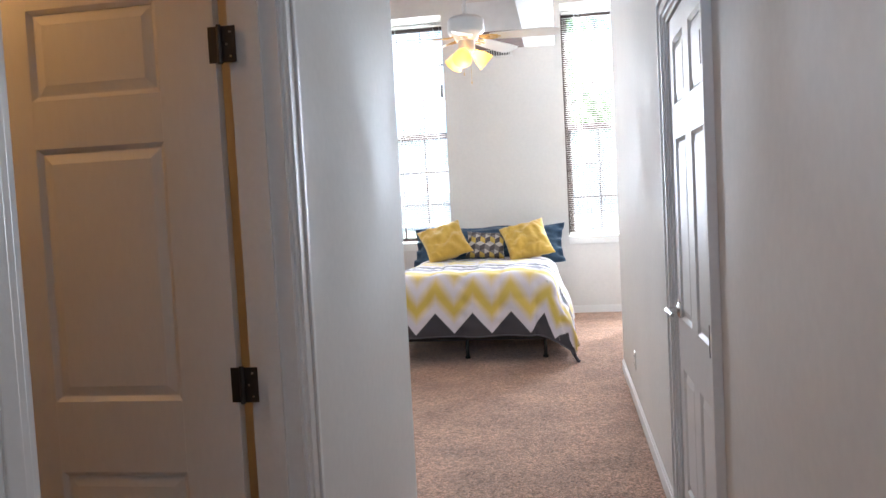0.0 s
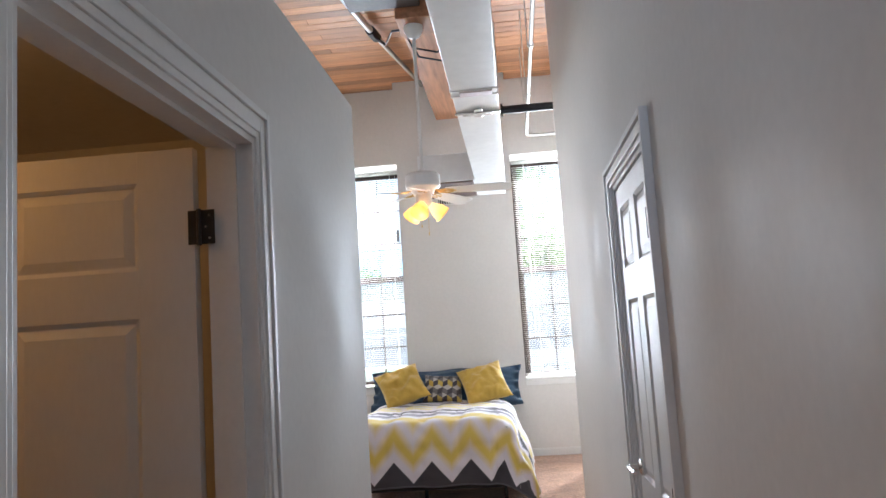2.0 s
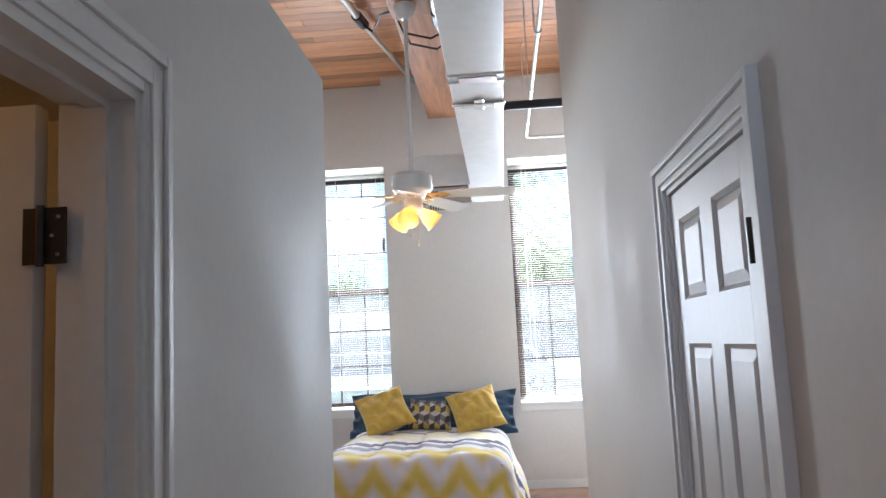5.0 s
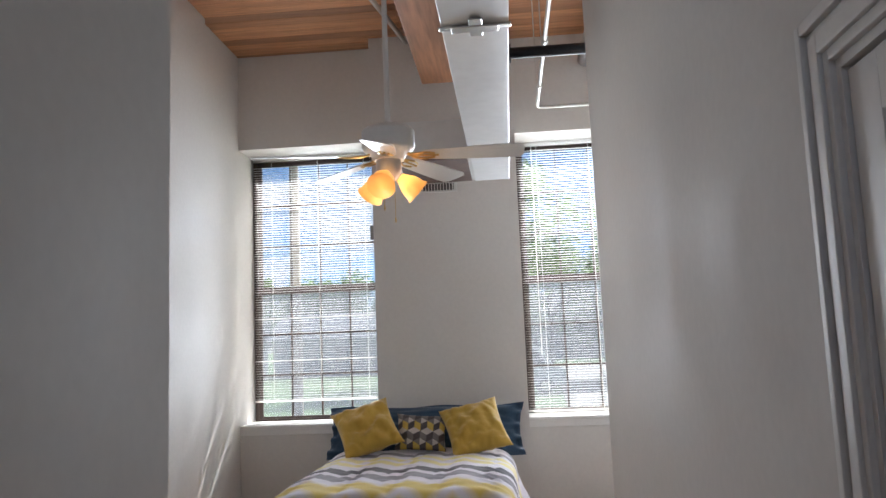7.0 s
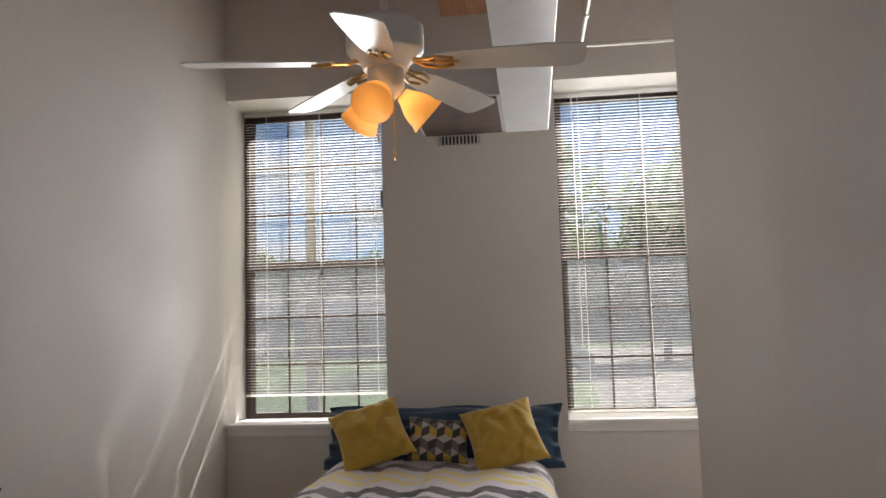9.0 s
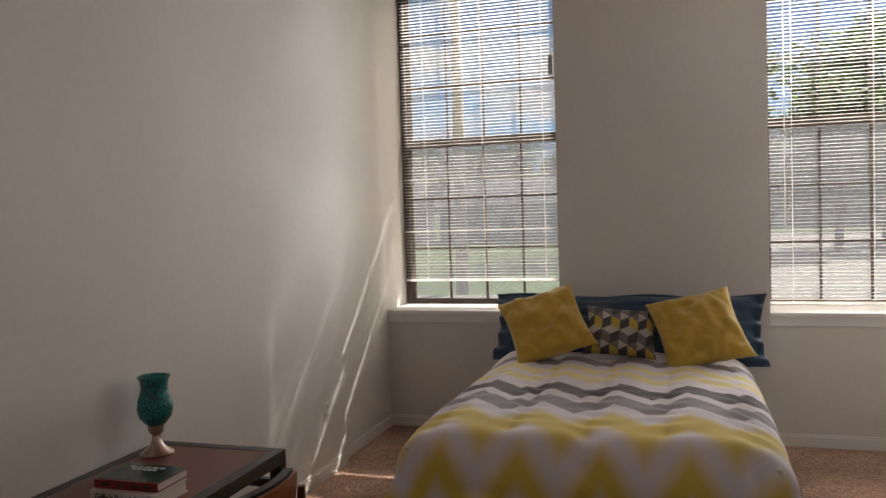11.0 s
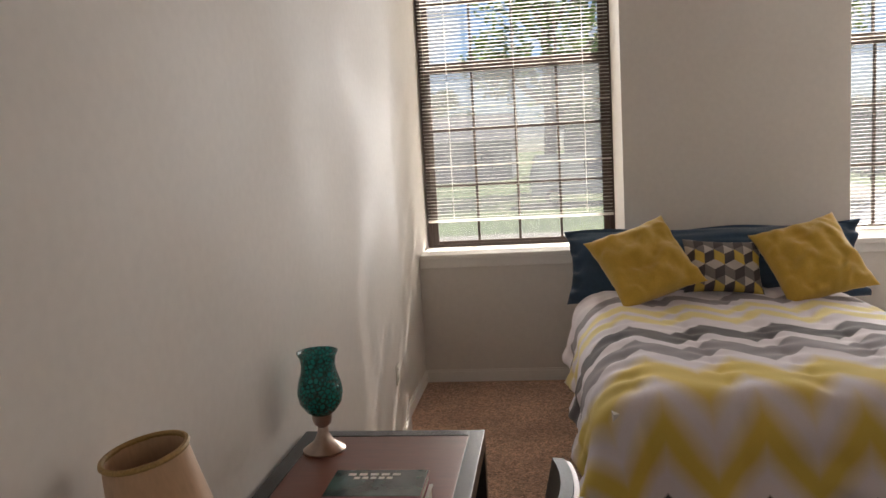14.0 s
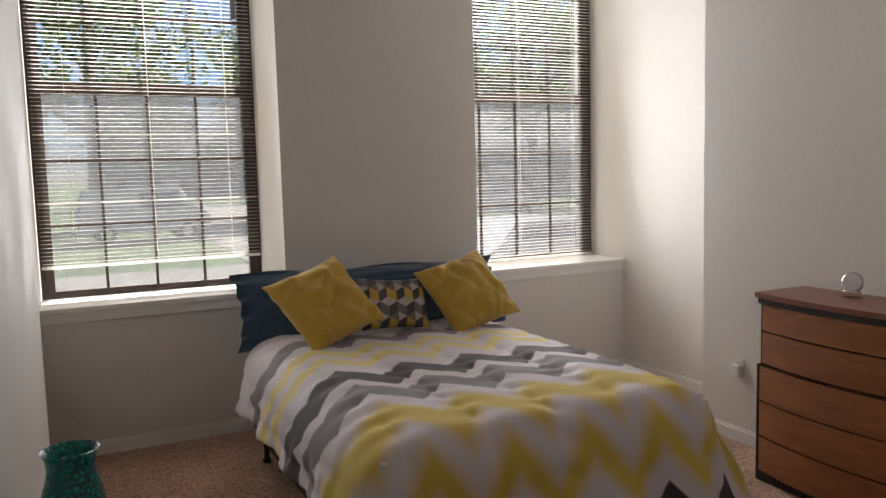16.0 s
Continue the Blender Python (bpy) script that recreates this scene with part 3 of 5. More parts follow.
part("flange", tube(bmesh.new(), [(0.164, 7.58, 3.46), (0.185, 7.58, 3.46)], 0.06, 14), IRON, c)
c = thing("vent_pipe", "grey galvanised vent pipe entering the window wall", "pipe", kind="structure")
part("pipe", tube(bmesh.new(), [(0.97, 8.5, 4.40), (0.97, YW + 0.01, 4.40)], 0.075, 18), GALV, c, smooth=True)
part("elbow", tube(bmesh.new(), [(0.97, 8.5, 4.40), (0.97, 8.44, 4.42), (0.97, 8.41, 4.48), (0.97, 8.41, CEIL + 0.01)], 0.078, 18), GALV, c, smooth=True)
c = thing("beam_conduit", "grey conduit with couplings running along the beam", "conduit", kind="structure")
part("pipe", tube(bmesh.new(), [(-1.28, 6.3, 4.53), (-1.145, 7.5, 4.55), (-1.06, 8.25, 4.57)], 0.034, 10), EMT, c, smooth=True)
part("pipe", tube(bmesh.new(), [(-1.06, 8.25, 4.57), (-0.85, 9.65, 4.60), (-0.79, 10.06, 4.60)], 0.024, 10), EMT, c, smooth=True)
part("coupling", tube(bmesh.new(), [(-1.073, 8.14, 4.566), (-1.045, 8.36, 4.572)], 0.05, 10), IRON, c)
bm = bmesh.new()
tube(bm, [(-1.05, 8.30, 4.55), (-0.92, 8.1, 4.38), (-0.75, 7.4, 4.22), (-0.58, 7.0, 4.06)], 0.010, 6)
tube(bm, [(-0.6, 7.0, 4.08), (-0.55, 7.2, 3.97), (-0.35, 7.3, 3.95), (-0.15, 7.2, 4.0)], 0.009, 6)
tube(bm, [(-0.6, 7.1, 4.08), (-0.52, 7.4, 3.96), (-0.32, 7.5, 3.94), (-0.15, 7.35, 4.0)], 0.009, 6)
part("cable", bm, IRON, c)
part("pipe", tube(bmesh.new(), [(-0.30, 5.4, 3.985), (-0.27, 7.0, 3.985)], 0.034, 10), EMT, c, smooth=True)
part("coupling", tube(bmesh.new(), [(-0.273, 6.9, 3.985), (-0.268, 7.12, 3.985)], 0.046, 10), IRON, c)
part("box_cover", boxed(-0.92, -0.38, 5.95, 6.36, 3.96, 4.03, bevel=0.01), material("dark_plate", (0.05, 0.035, 0.03), rough=0.6, vary=0.2), c, "dark steel junction box under the beam")


# ---- ceiling fan ----
FAN = Vector((-0.463, 6.55, -0.045))
FANW = material("fan_enamel", (0.74, 0.74, 0.72), rough=0.3, vary=0.02)
BRASS = material("brass", (0.62, 0.45, 0.20), rough=0.3, metal=0.9, vary=0.08)
fan = thing("ceiling_fan", "white five-blade ceiling fan with a lit three-shade light kit", "ceiling fan", Matrix.Translation(FAN))
part("canopy", lathe(bmesh.new(), [(0.075, 3.932), (0.075, 3.90), (0.05, 3.85), (0.022, 3.83)], 28), FANW, fan, smooth=True)
part("rod", tube(bmesh.new(), [(0, 0, 2.74), (0, 0, 3.85)], 0.0135, 12), FANW, fan, smooth=True)
part("motor", lathe(bmesh.new(), [(0.02, 2.80), (0.028, 2.775), (0.11, 2.765), (0.132, 2.745), (0.132, 2.665), (0.118, 2.645), (0.09, 2.63), (0.075, 2.60)], 40), FANW, fan, smooth=True)
part("switch_housing", lathe(bmesh.new(), [(0.062, 2.60), (0.062, 2.54), (0.045, 2.515), (0.03, 2.50)], 28), FANW, fan, smooth=True)
bm = bmesh.new()
outline = [(0.17, 0.045), (0.22, 0.054), (0.35, 0.062), (0.55, 0.070), (0.64, 0.070), (0.665, 0.055), (0.672, 0.03)]
pts = [(x, w) for x, w in outline] + [(x, -w) for x, w in outline[::-1]]
lo = [bm.verts.new((x, y, -0.003)) for x, y in pts]
hi = [bm.verts.new((x, y, 0.003)) for x, y in pts]
bm.faces.new(lo[::-1])
bm.faces.new(hi)
for k in range(len(pts)):
    bm.faces.new((lo[k], lo[(k + 1) % len(pts)], hi[(k + 1) % len(pts)], hi[k]))
blade = part("blade", bm, FANW, fan, m=pose(0, 0, 2.625, 0, 0, 3) @ pose(0, 0, 0, -12, 0, 0))
bm = bmesh.new()
tube(bm, [(0.085, 0, 0.012), (0.13, 0.02, -0.004), (0.18, 0.034, -0.006), (0.23, 0.02, -0.006)], 0.006, 6)
tube(bm, [(0.085, 0, 0.012), (0.13, -0.02, -0.004), (0.18, -0.034, -0.006), (0.23, -0.02, -0.006)], 0.006, 6)
tube(bm, [(0.12, 0, 0.0), (0.25, 0, -0.006)], 0.006, 6)
arm = part("blade_iron", bm, BRASS, blade, "brass blade bracket")
for a in (64, 132, 190, 274):
    b2 = new("blade", blade.data)
    b2.parent = fan
    b2.matrix_basis = pose(0, 0, 2.625, 0, 0, a) @ pose(0, 0, 0, 0, 9 if a == 274 else 0, 0) @ pose(0, 0, 0, -12, 0, 0)
    a2 = new("blade_iron", arm.data)
    a2.parent = b2
SHADE = bpy.data.materials.new("amber_glass_shade")
SHADE.use_nodes = True
n_, l_, b_ = nodes_of(SHADE)
b_.inputs["Base Color"].default_value = (0.9, 0.62, 0.28, 1)
b_.inputs["Roughness"].default_value = 0.35
tl, ad = n_.new("ShaderNodeBsdfTranslucent"), n_.new("ShaderNodeMixShader")
tl.inputs[0].default_value = (0.95, 0.62, 0.25, 1)
ad.inputs[0].default_value = 0.65
l_.new(b_.outputs[0], ad.inputs[1])
l_.new(tl.outputs[0], ad.inputs[2])
l_.new(ad.outputs[0], n_["Material Output"].inputs[0])
BULB = bpy.data.materials.new("bulb_glow")
BULB.use_nodes = True
n_, l_, b_ = nodes_of(BULB)
b_.inputs["Emission Color"].default_value = (1.0, 0.70, 0.36, 1)
b_.inputs["Emission Strength"].default_value = 0.9
for a in (262, 22, 142):
    m = pose(0, 0, 2.52, 0, 0, a) @ pose(0.055, 0, 0, 0, -50, 0)
    sh = part("shade", lathe(bmesh.new(), [(0.024, 0.0), (0.032, -0.02), (0.050, -0.05), (0.058, -0.075), (0.060, -0.095), (0.070, -0.118)], 30, wave=0.0), SHADE, fan, "frosted amber glass tulip shade", smooth="all", m=m)
    sh.visible_shadow = True
    part("bulb", lathe(bmesh.new(), [(0.012, -0.01), (0.016, -0.03), (0.026, -0.055), (0.022, -0.075), (0.004, -0.086)], 16), BULB, sh, smooth="all")
for x, y, ln in ((0.03, -0.03, 0.20), (-0.02, -0.045, 0.14)):
    ch = part("pull_chain", tube(bmesh.new(), [(x, y, 2.51), (x, y, 2.51 - ln)], 0.0016, 6), BRASS, fan)
    part("fob", lathe(bmesh.new(), [(0.002, 0), (0.004, -0.006), (0.0045, -0.018), (0.002, -0.028)], 10, at=(x, y, 2.51 - ln)), BRASS, ch, "amber pull fob", smooth=True)


# ---- bed ----
BX, BHW, BFOOT, BHEAD, BTOP = -0.72, 0.76, 7.62, 9.74, 0.70
bed = thing("bed", "queen bed with black metal frame and dark box spring", "bed", pose(BX, 0, 0))
part("box_spring", boxed(-BHW, BHW, BFOOT, BHEAD, 0.20, 0.42, bevel=0.03), material("black_ticking", (0.03, 0.028, 0.03), rough=0.9, vary=0.15, grain=120), bed, "dark box spring cover")
part("mattress", boxed(-BHW, BHW, BFOOT, BHEAD, 0.42, BTOP, bevel=0.06), material("mattress_ticking", (0.7, 0.69, 0.66), rough=0.9, vary=0.05, grain=60), bed, "white mattress")
bm = bmesh.new()
for x in (-BHW + 0.02, BHW - 0.05):
    box(bm, x, x + 0.03, BFOOT + 0.02, BHEAD - 0.02, 0.165, 0.20, bevel=0.003)
for y in (BFOOT + 0.04, (BFOOT + BHEAD) / 2, BHEAD - 0.08):
    box(bm, -BHW + 0.03, BHW - 0.03, y, y + 0.03, 0.165, 0.195, bevel=0.003)
part("frame", bm, BLACK, bed, "black steel angle frame")
for x in (-BHW + 0.06, 0.0, BHW - 0.07):
    for y in (BFOOT + 0.055, BHEAD - 0.07):
        lg = part("leg", tube(bmesh.new(), [(x, y, 0.03), (x, y, 0.17)], 0.016, 10), BLACK, bed)
        part("caster", lathe(bmesh.new(), [(0.012, 0), (0.024, 0.004), (0.026, 0.02), (0.016, 0.034)], 14, at=(x, y, 0)), BLACK, lg)

# comforter: printed zigzag bands along the cloth
CLOTH = material("comforter_cloth", (1, 1, 1), rough=0.85, vary=0.03, grain=260, blotch=6, bump=0.08, bump_scale=500, sheen=0.15, coord="UV")
n_, l_, b_ = nodes_of(CLOTH)
tc = n_.new("ShaderNodeTexCoord")
sep = n_.new("ShaderNodeSeparateXYZ")
l_.new(tc.outputs["UV"], sep.inputs[0])


def math_node(nn, ll, op, a, b=None, c=None):
    k = nn.new("ShaderNodeMath")
    k.operation = op
    for i, v in enumerate((a, b, c)):
        if v is None:
            continue
        if isinstance(v, (int, float)):
            k.inputs[i].default_value = v
        else:
            ll.new(v, k.inputs[i])
    return k.outputs[0]


PERIOD, AMP, VSPAN = 0.33, 0.185, 3.0
wob = n_.new("ShaderNodeTexNoise")
wob.inputs["Scale"].default_value = 3.0
l_.new(tc.outputs["UV"], wob.inputs["Vector"])
u = math_node(n_, l_, "ADD", sep.outputs[0], math_node(n_, l_, "MULTIPLY", math_node(n_, l_, "SUBTRACT", wob.outputs[0], 0.5), 0.012))
zig = math_node(n_, l_, "PINGPONG", math_node(n_, l_, "ADD", u, 20 * PERIOD - 0.085), PERIOD / 2)
wv = math_node(n_, l_, "ADD", sep.outputs[1], math_node(n_, l_, "MULTIPLY", zig, -2 * AMP / PERIOD))
fac = math_node(n_, l_, "DIVIDE", wv, VSPAN)
ramp = n_.new("ShaderNodeValToRGB")
ramp.color_ramp.interpolation = "LINEAR"
WHITE, YELLOW, PALEY, CHAR, GREY, BLK = (0.73, 0.70, 0.755, 1), (0.68, 0.53, 0.11, 1), (0.78, 0.69, 0.32, 1), (0.085, 0.078, 0.09, 1), (0.25, 0.235, 0.265, 1), (0.05, 0.046, 0.056, 1)
HEADY = 9.62
bands = [(9.40, GREY), (9.25, WHITE), (9.13, PALEY), (9.02, WHITE), (8.94, PALEY), (8.83, WHITE), (8.66, CHAR), (8.475, WHITE), (8.38, GREY), (8.205, WHITE),
         (8.06, YELLOW), (7.81, WHITE), (7.67, YELLOW), (7.52, WHITE), (7.40, BLK)]
el = ramp.color_ramp.elements
stops, before = [], WHITE
for y, col in bands:
    soft_edge = 0.048 if YELLOW in (before, col) else 0.018 if PALEY in (before, col) else 0.003
    p_ = (HEADY - y) / VSPAN
    stops += [(p_ - soft_edge / VSPAN, before), (p_ + soft_edge / VSPAN, col)]
    before = col
for k, (p_, c_) in enumerate(stops):
    e = el[k] if k < 2 else el.new(p_)
    e.position, e.color = p_, c_
l_.new(fac, ramp.inputs[0])
mixn = b_.inputs["Base Color"].links[0].from_node
l_.new(ramp.outputs[0], mixn.inputs[6])


def drape(s, t):
    """Where a point of the flat cloth lies: s across from the bed's middle, t along from the head."""
    edge, r = BHW - 0.01, 0.15
    ln = HEADY - (BFOOT - 0.02)
    ds, dt = max(abs(s) - edge + r, 0.0), max(t - ln + r, 0.0)
    sx = math.copysign(1, s)
    over = math.hypot(ds, dt)
    puff = 0.045 + 0.012 * noise.noise(Vector((s * 2.1, t * 2.1, 0.3))) + 0.005 * noise.noise(Vector((s * 9, t * 9, 3)))
    # stitched channels and puckers
    seam = abs(math.sin(math.pi * s / 0.32))
    puff += 0.020 * seam ** 0.4
    puff += 0.008 * math.sin(t * 46 + 5 * noise.noise(Vector((s * 3, t * 1.5, 7)))) * (1 - seam)
    if over < 1e-6:
        return Vector((s, HEADY - t, BTOP + puff))
    cx, cy = (ds / over) * sx, dt / over
    arc = r * math.pi / 2
    if over < arc:
        a = over / r
        out, drop = r * math.sin(a), r * (1 - math.cos(a))
        nrm_o, nrm_u = math.sin(a), math.cos(a)
    else:
        d = over - arc
        corner = min(ds, dt) / over
        flare = 0.30 + 0.28 * corner
        out, drop = r + d * flare, r + d * math.sqrt(max(1 - flare * flare, 0.2))
        nrm_o, nrm_u = 1.0, 0.0
        # hanging folds
        along = t if ds > dt else s
        fold = math.sin(along * 13 + 2.5 * noise.noise(Vector((along * 2, 1, 5)))) * 0.028 * min(d / 0.25, 1.0)
        out += fold
    bx = math.copysign(min(abs(s), edge - r), s) + cx * (out + puff * nrm_o)
    by = HEADY - min(t, ln - r) - cy * (out + puff * nrm_o)
    z = BTOP - drop + puff * nrm_u
    if z < 0.015:
        z = 0.015
    return Vector((bx, by, z))


bm = bmesh.new()
uvl = bm.loops.layers.uv.new("UVMap")
NS, NT, S0, S1, T1 = 150, 150, -1.02, 1.28, 2.43
grid = []
for i in range(NS + 1):
    for j in range(NT + 1):
        s, t = S0 + (S1 - S0) * i / NS, T1 * j / NT
        grid.append((bm.verts.new(drape(s, t)), s, t))
for i in range(NS):
    for j in range(NT):
        q = [grid[a * (NT + 1) + b] for a, b in ((i, j), (i + 1, j), (i + 1, j + 1), (i, j + 1))]
        f = bm.faces.new([k[0] for k in q])
        for loop, k in zip(f.loops, q):
            loop[uvl].uv = (k[1], k[2])
com = part("comforter", bm, CLOTH, smooth="all", m=pose(BX, 0, 0))
tagged(com, "white quilted comforter with yellow and grey zigzag bands on the bed", "comforter")
sol = com.modifiers.new("thick", "SOLIDIFY")
sol.thickness, sol.offset = 0.018, -1
# grey seam cords draw the stitches and the shade in their creases
SEAM_SHADE = material("stitch_and_crease", (0.42, 0.40, 0.41), rough=0.9, vary=0.2, grain=200)
for k in range(-3, 5):
    s = 0.32 * k
    pts = [drape(s, T1 * j / 160) + Vector((0, 0, 0.003)) for j in range(161)]
    part("quilting_seam", tube(bmesh.new(), pts, 0.0017, 5), SEAM_SHADE, com, "thin quilting stitch, greyed for the shade in its crease")
rim_pts = [drape(S0 + (S1 - S0) * k / 160, T1) for k in range(161)]
part("hem", tube(bmesh.new(), rim_pts, 0.008, 6), material("hem_binding", (0.10, 0.095, 0.105), rough=0.9, vary=0.1, grain=150), com, "dark grey bound hem")


def cushion(w, h, t, seed, flange=0.0, crumple=0.012, n=30, dog=0.10):
    """A stuffed cushion in the xz plane, centre at the origin, with pinched corners."""
    bm = bmesh.new()
    uvl = bm.loops.layers.uv.new("UVMap")
    sheets = []
    for side in (-1, 1):
        rows = []
        for i in range(n + 1):
            row = []
            for j in range(n + 1):
                a, b = 2 * i / n - 1, 2 * j / n - 1
                x = w / 2 * a * (1 - dog * (1 - b * b) * abs(a) ** 3)
                z = h / 2 * b * (1 - dog * (1 - a * a) * abs(b) ** 3)
                f = 1 - flange
                ea, eb = min(abs(a) / f, 1), min(abs(b) / f, 1)
                th = max((1 - ea ** 3.2) * (1 - eb ** 3.2), 0) ** 0.55
                y = t / 2 * th + crumple * noise.noise(Vector((a * 2.6 + seed, b * 2.6, side))) * th
                y += 0.16 * crumple * noise.noise(Vector((a * 7 + seed, b * 7, side * 2))) * th
                # creases running in from the corners
                y += 0.22 * crumple * math.sin(16 * (a * b) + 3 * noise.noise(Vector((a * 3, b * 3 + seed, 1)))) * th * min(abs(a * b) * 3, 1)
                if flange and th == 0:
                    y = 0.035 * math.sin(13 * b + 7 * a + seed) + 0.004
                if flange and th > 0:
                    y += 0.006 * math.sin(b * 22) * th
                edge_pts = i in (0, n) or j in (0, n)
                row.append((bm.verts.new((x, side * (0.0012 if edge_pts and not flange else y) if not (flange and th == 0) else y + side * 0.003, z)), a, b))
            rows.append(row)
        sheets.append(rows)
        for i in range(n):
            for j in range(n):
                q = [rows[i][j], rows[i + 1][j], rows[i + 1][j + 1], rows[i][j + 1]]
                fc = bm.faces.new([k[0] for k in q])
                for loop, k in zip(fc.loops, q):
                    loop[uvl].uv = (k[1] * w / 2, k[2] * h / 2)
    rim = [(i, 0) for i in range(n)] + [(n, j) for j in range(n)] + [(i, n) for i in range(n, 0, -1)] + [(0, j) for j in range(n, 0, -1)]
    for k in range(len(rim)):
        (a, b), (c, d) = rim[k], rim[(k + 1) % len(rim)]
        fc = bm.faces.new((sheets[0][a][b][0], sheets[0][c][d][0], sheets[1][c][d][0], sheets[1][a][b][0]))
    return bm


YVELVET = material("yellow_velvet", (0.56, 0.37, 0.055), rough=0.8, vary=0.06, grain=120, blotch=4, bump=0.15, bump_scale=300, sheen=0.35)
BLUE = material("blue_denim", (0.035, 0.075, 0.135), rough=0.9, vary=0.14, grain=160, blotch=8, bump=0.2, bump_scale=380, sheen=0.2)

p = part("pillow_sham", cushion(1.74, 0.46, 0.24, 3, flange=0.06, crumple=0.05, n=48, dog=0.05), BLUE, smooth="all", m=pose(-0.69, 9.70, 0.90, -24, 0.3, 0))
tagged(p, "long navy blue quilted pillow with ruffled ends against the wall", "pillow", "pillows on the bed")
for x, y, z, rx, ry, rz, sz, seed, lab in ((-1.135, 9.31, 0.975, -43, -21, 3, 0.47, 11, "mustard yellow square cushion tilted on one corner"),
                                          (-0.235, 9.335, 0.95, -40, -16, 0, 0.47, 17, "mustard yellow square cushion slumped against the pillow")):
    p = part("cushion", cushion(sz + 0.03, sz + 0.03, 0.19, seed, crumple=0.05, n=40), YVELVET, smooth="all", m=pose(x, y, z, rx, 0, rz) @ pose(0, 0, 0, 0, ry, 0))
    tagged(p, lab, "cushion", "pillows on the bed")

BLOCKS = material("block_print", (1, 1, 1), rough=0.85, vary=0.05, grain=200, blotch=8, coord="UV")
n_, l_, b_ = nodes_of(BLOCKS)
tc, sep = n_.new("ShaderNodeTexCoord"), n_.new("ShaderNodeSeparateXYZ")
l_.new(tc.outputs["UV"], sep.inputs[0])
CW, SIDE = 0.054, 0.061
uu = math_node(n_, l_, "DIVIDE", math_node(n_, l_, "ADD", sep.outputs[0], 4.0), CW)
tri = math_node(n_, l_, "PINGPONG", uu, 1.0)
col = math_node(n_, l_, "FLOORED_MODULO", math_node(n_, l_, "FLOOR", uu), 2.0)
vq = math_node(n_, l_, "FLOORED_MODULO", math_node(n_, l_, "ADD", math_node(n_, l_, "DIVIDE", sep.outputs[1], SIDE), 30.6), 3.0)
half = math_node(n_, l_, "MULTIPLY", tri, 0.5)
e1 = math_node(n_, l_, "SUBTRACT", 0.5, half)
e2, e3, e4 = (math_node(n_, l_, "ADD", half, 0.5), math_node(n_, l_, "ADD", half, 1.5), math_node(n_, l_, "SUBTRACT", 2.5, half))
step = [math_node(n_, l_, "GREATER_THAN", vq, e) for e in (e1, e2, e3, e4)]
total = step[0]
for k in step[1:]:
    total = math_node(n_, l_, "ADD", total, k)
# 0 and 4: one face; 1 and 3: pale top rhombus; 2: the other face; faces swap in every second column
zone = math_node(n_, l_, "FLOORED_MODULO", total, 4.0)
fac = math_node(n_, l_, "DIVIDE", math_node(n_, l_, "ADD", math_node(n_, l_, "ADD", zone, math_node(n_, l_, "MULTIPLY", col, 4.0)), 0.5), 8.0)
ramp = n_.new("ShaderNodeValToRGB")
ramp.color_ramp.interpolation = "CONSTANT"
el = ramp.color_ramp.elements
PALE, MID, DEEP, GOLDEN = (0.56, 0.53, 0.51, 1), (0.20, 0.185, 0.19, 1), (0.085, 0.078, 0.085, 1), (0.60, 0.44, 0.10, 1)
for k, c_ in enumerate((MID, PALE, DEEP, PALE, DEEP, PALE, GOLDEN, MID)):
    e = el[k] if k < 2 else el.new(k / 8)
    e.position, e.color = k / 8, c_
l_.new(fac, ramp.inputs[0])
l_.new(ramp.outputs[0], b_.inputs["Base Color"].links[0].from_node.inputs[6])
p = part("lumbar_cushion", cushion(0.44, 0.32, 0.13, 23, crumple=0.012), BLOCKS, smooth="all", m=pose(-0.69, 9.41, 0.915, -26, 4, 0))
tagged(p, "grey lumbar cushion printed with yellow and white block diamonds", "cushion", "pillows on the bed")


# ---- writing table ----
TX0, TX1, TY0, TY1, TZ = WL + 0.016, -1.90, 6.10, 7.40, 0.72
REDWOOD = material("red_laminate", (0.17, 0.052, 0.030), rough=0.33, vary=0.10, grain=14, blotch=3, stretch=(1, 6, 6))
table = thing("writing_table", "long writing table with red-brown top and black frame", "table")
part("tabletop", boxed(TX0 + 0.05, TX1 - 0.05, TY0 + 0.05, TY1 - 0.05, TZ - 0.03, TZ - 0.002, bevel=0.002), REDWOOD, table, "red-brown inset laminate top")
for d in ((TX0, TX0 + 0.05, TY0, TY1), (TX1 - 0.05, TX1, TY0, TY1), (TX0 + 0.05, TX1 - 0.05, TY0, TY0 + 0.05), (TX0 + 0.05, TX1 - 0.05, TY1 - 0.05, TY1)):
    part("frame_rail", boxed(*d, TZ - 0.055, TZ, bevel=0.003), BLACK, table, "black painted frame rail")
for x in (TX0, TX1 - 0.05):
    for y in (TY0, TY1 - 0.05):
        part("leg", boxed(x, x + 0.05, y, y + 0.05, 0, TZ - 0.055, bevel=0.003), BLACK, table)
for y in (TY0, TY1 - 0.045):
    part("stretcher", boxed(TX0 + 0.05, TX1 - 0.05, y + 0.008, y + 0.038, 0.565, 0.60, bevel=0.002), BLACK, table)

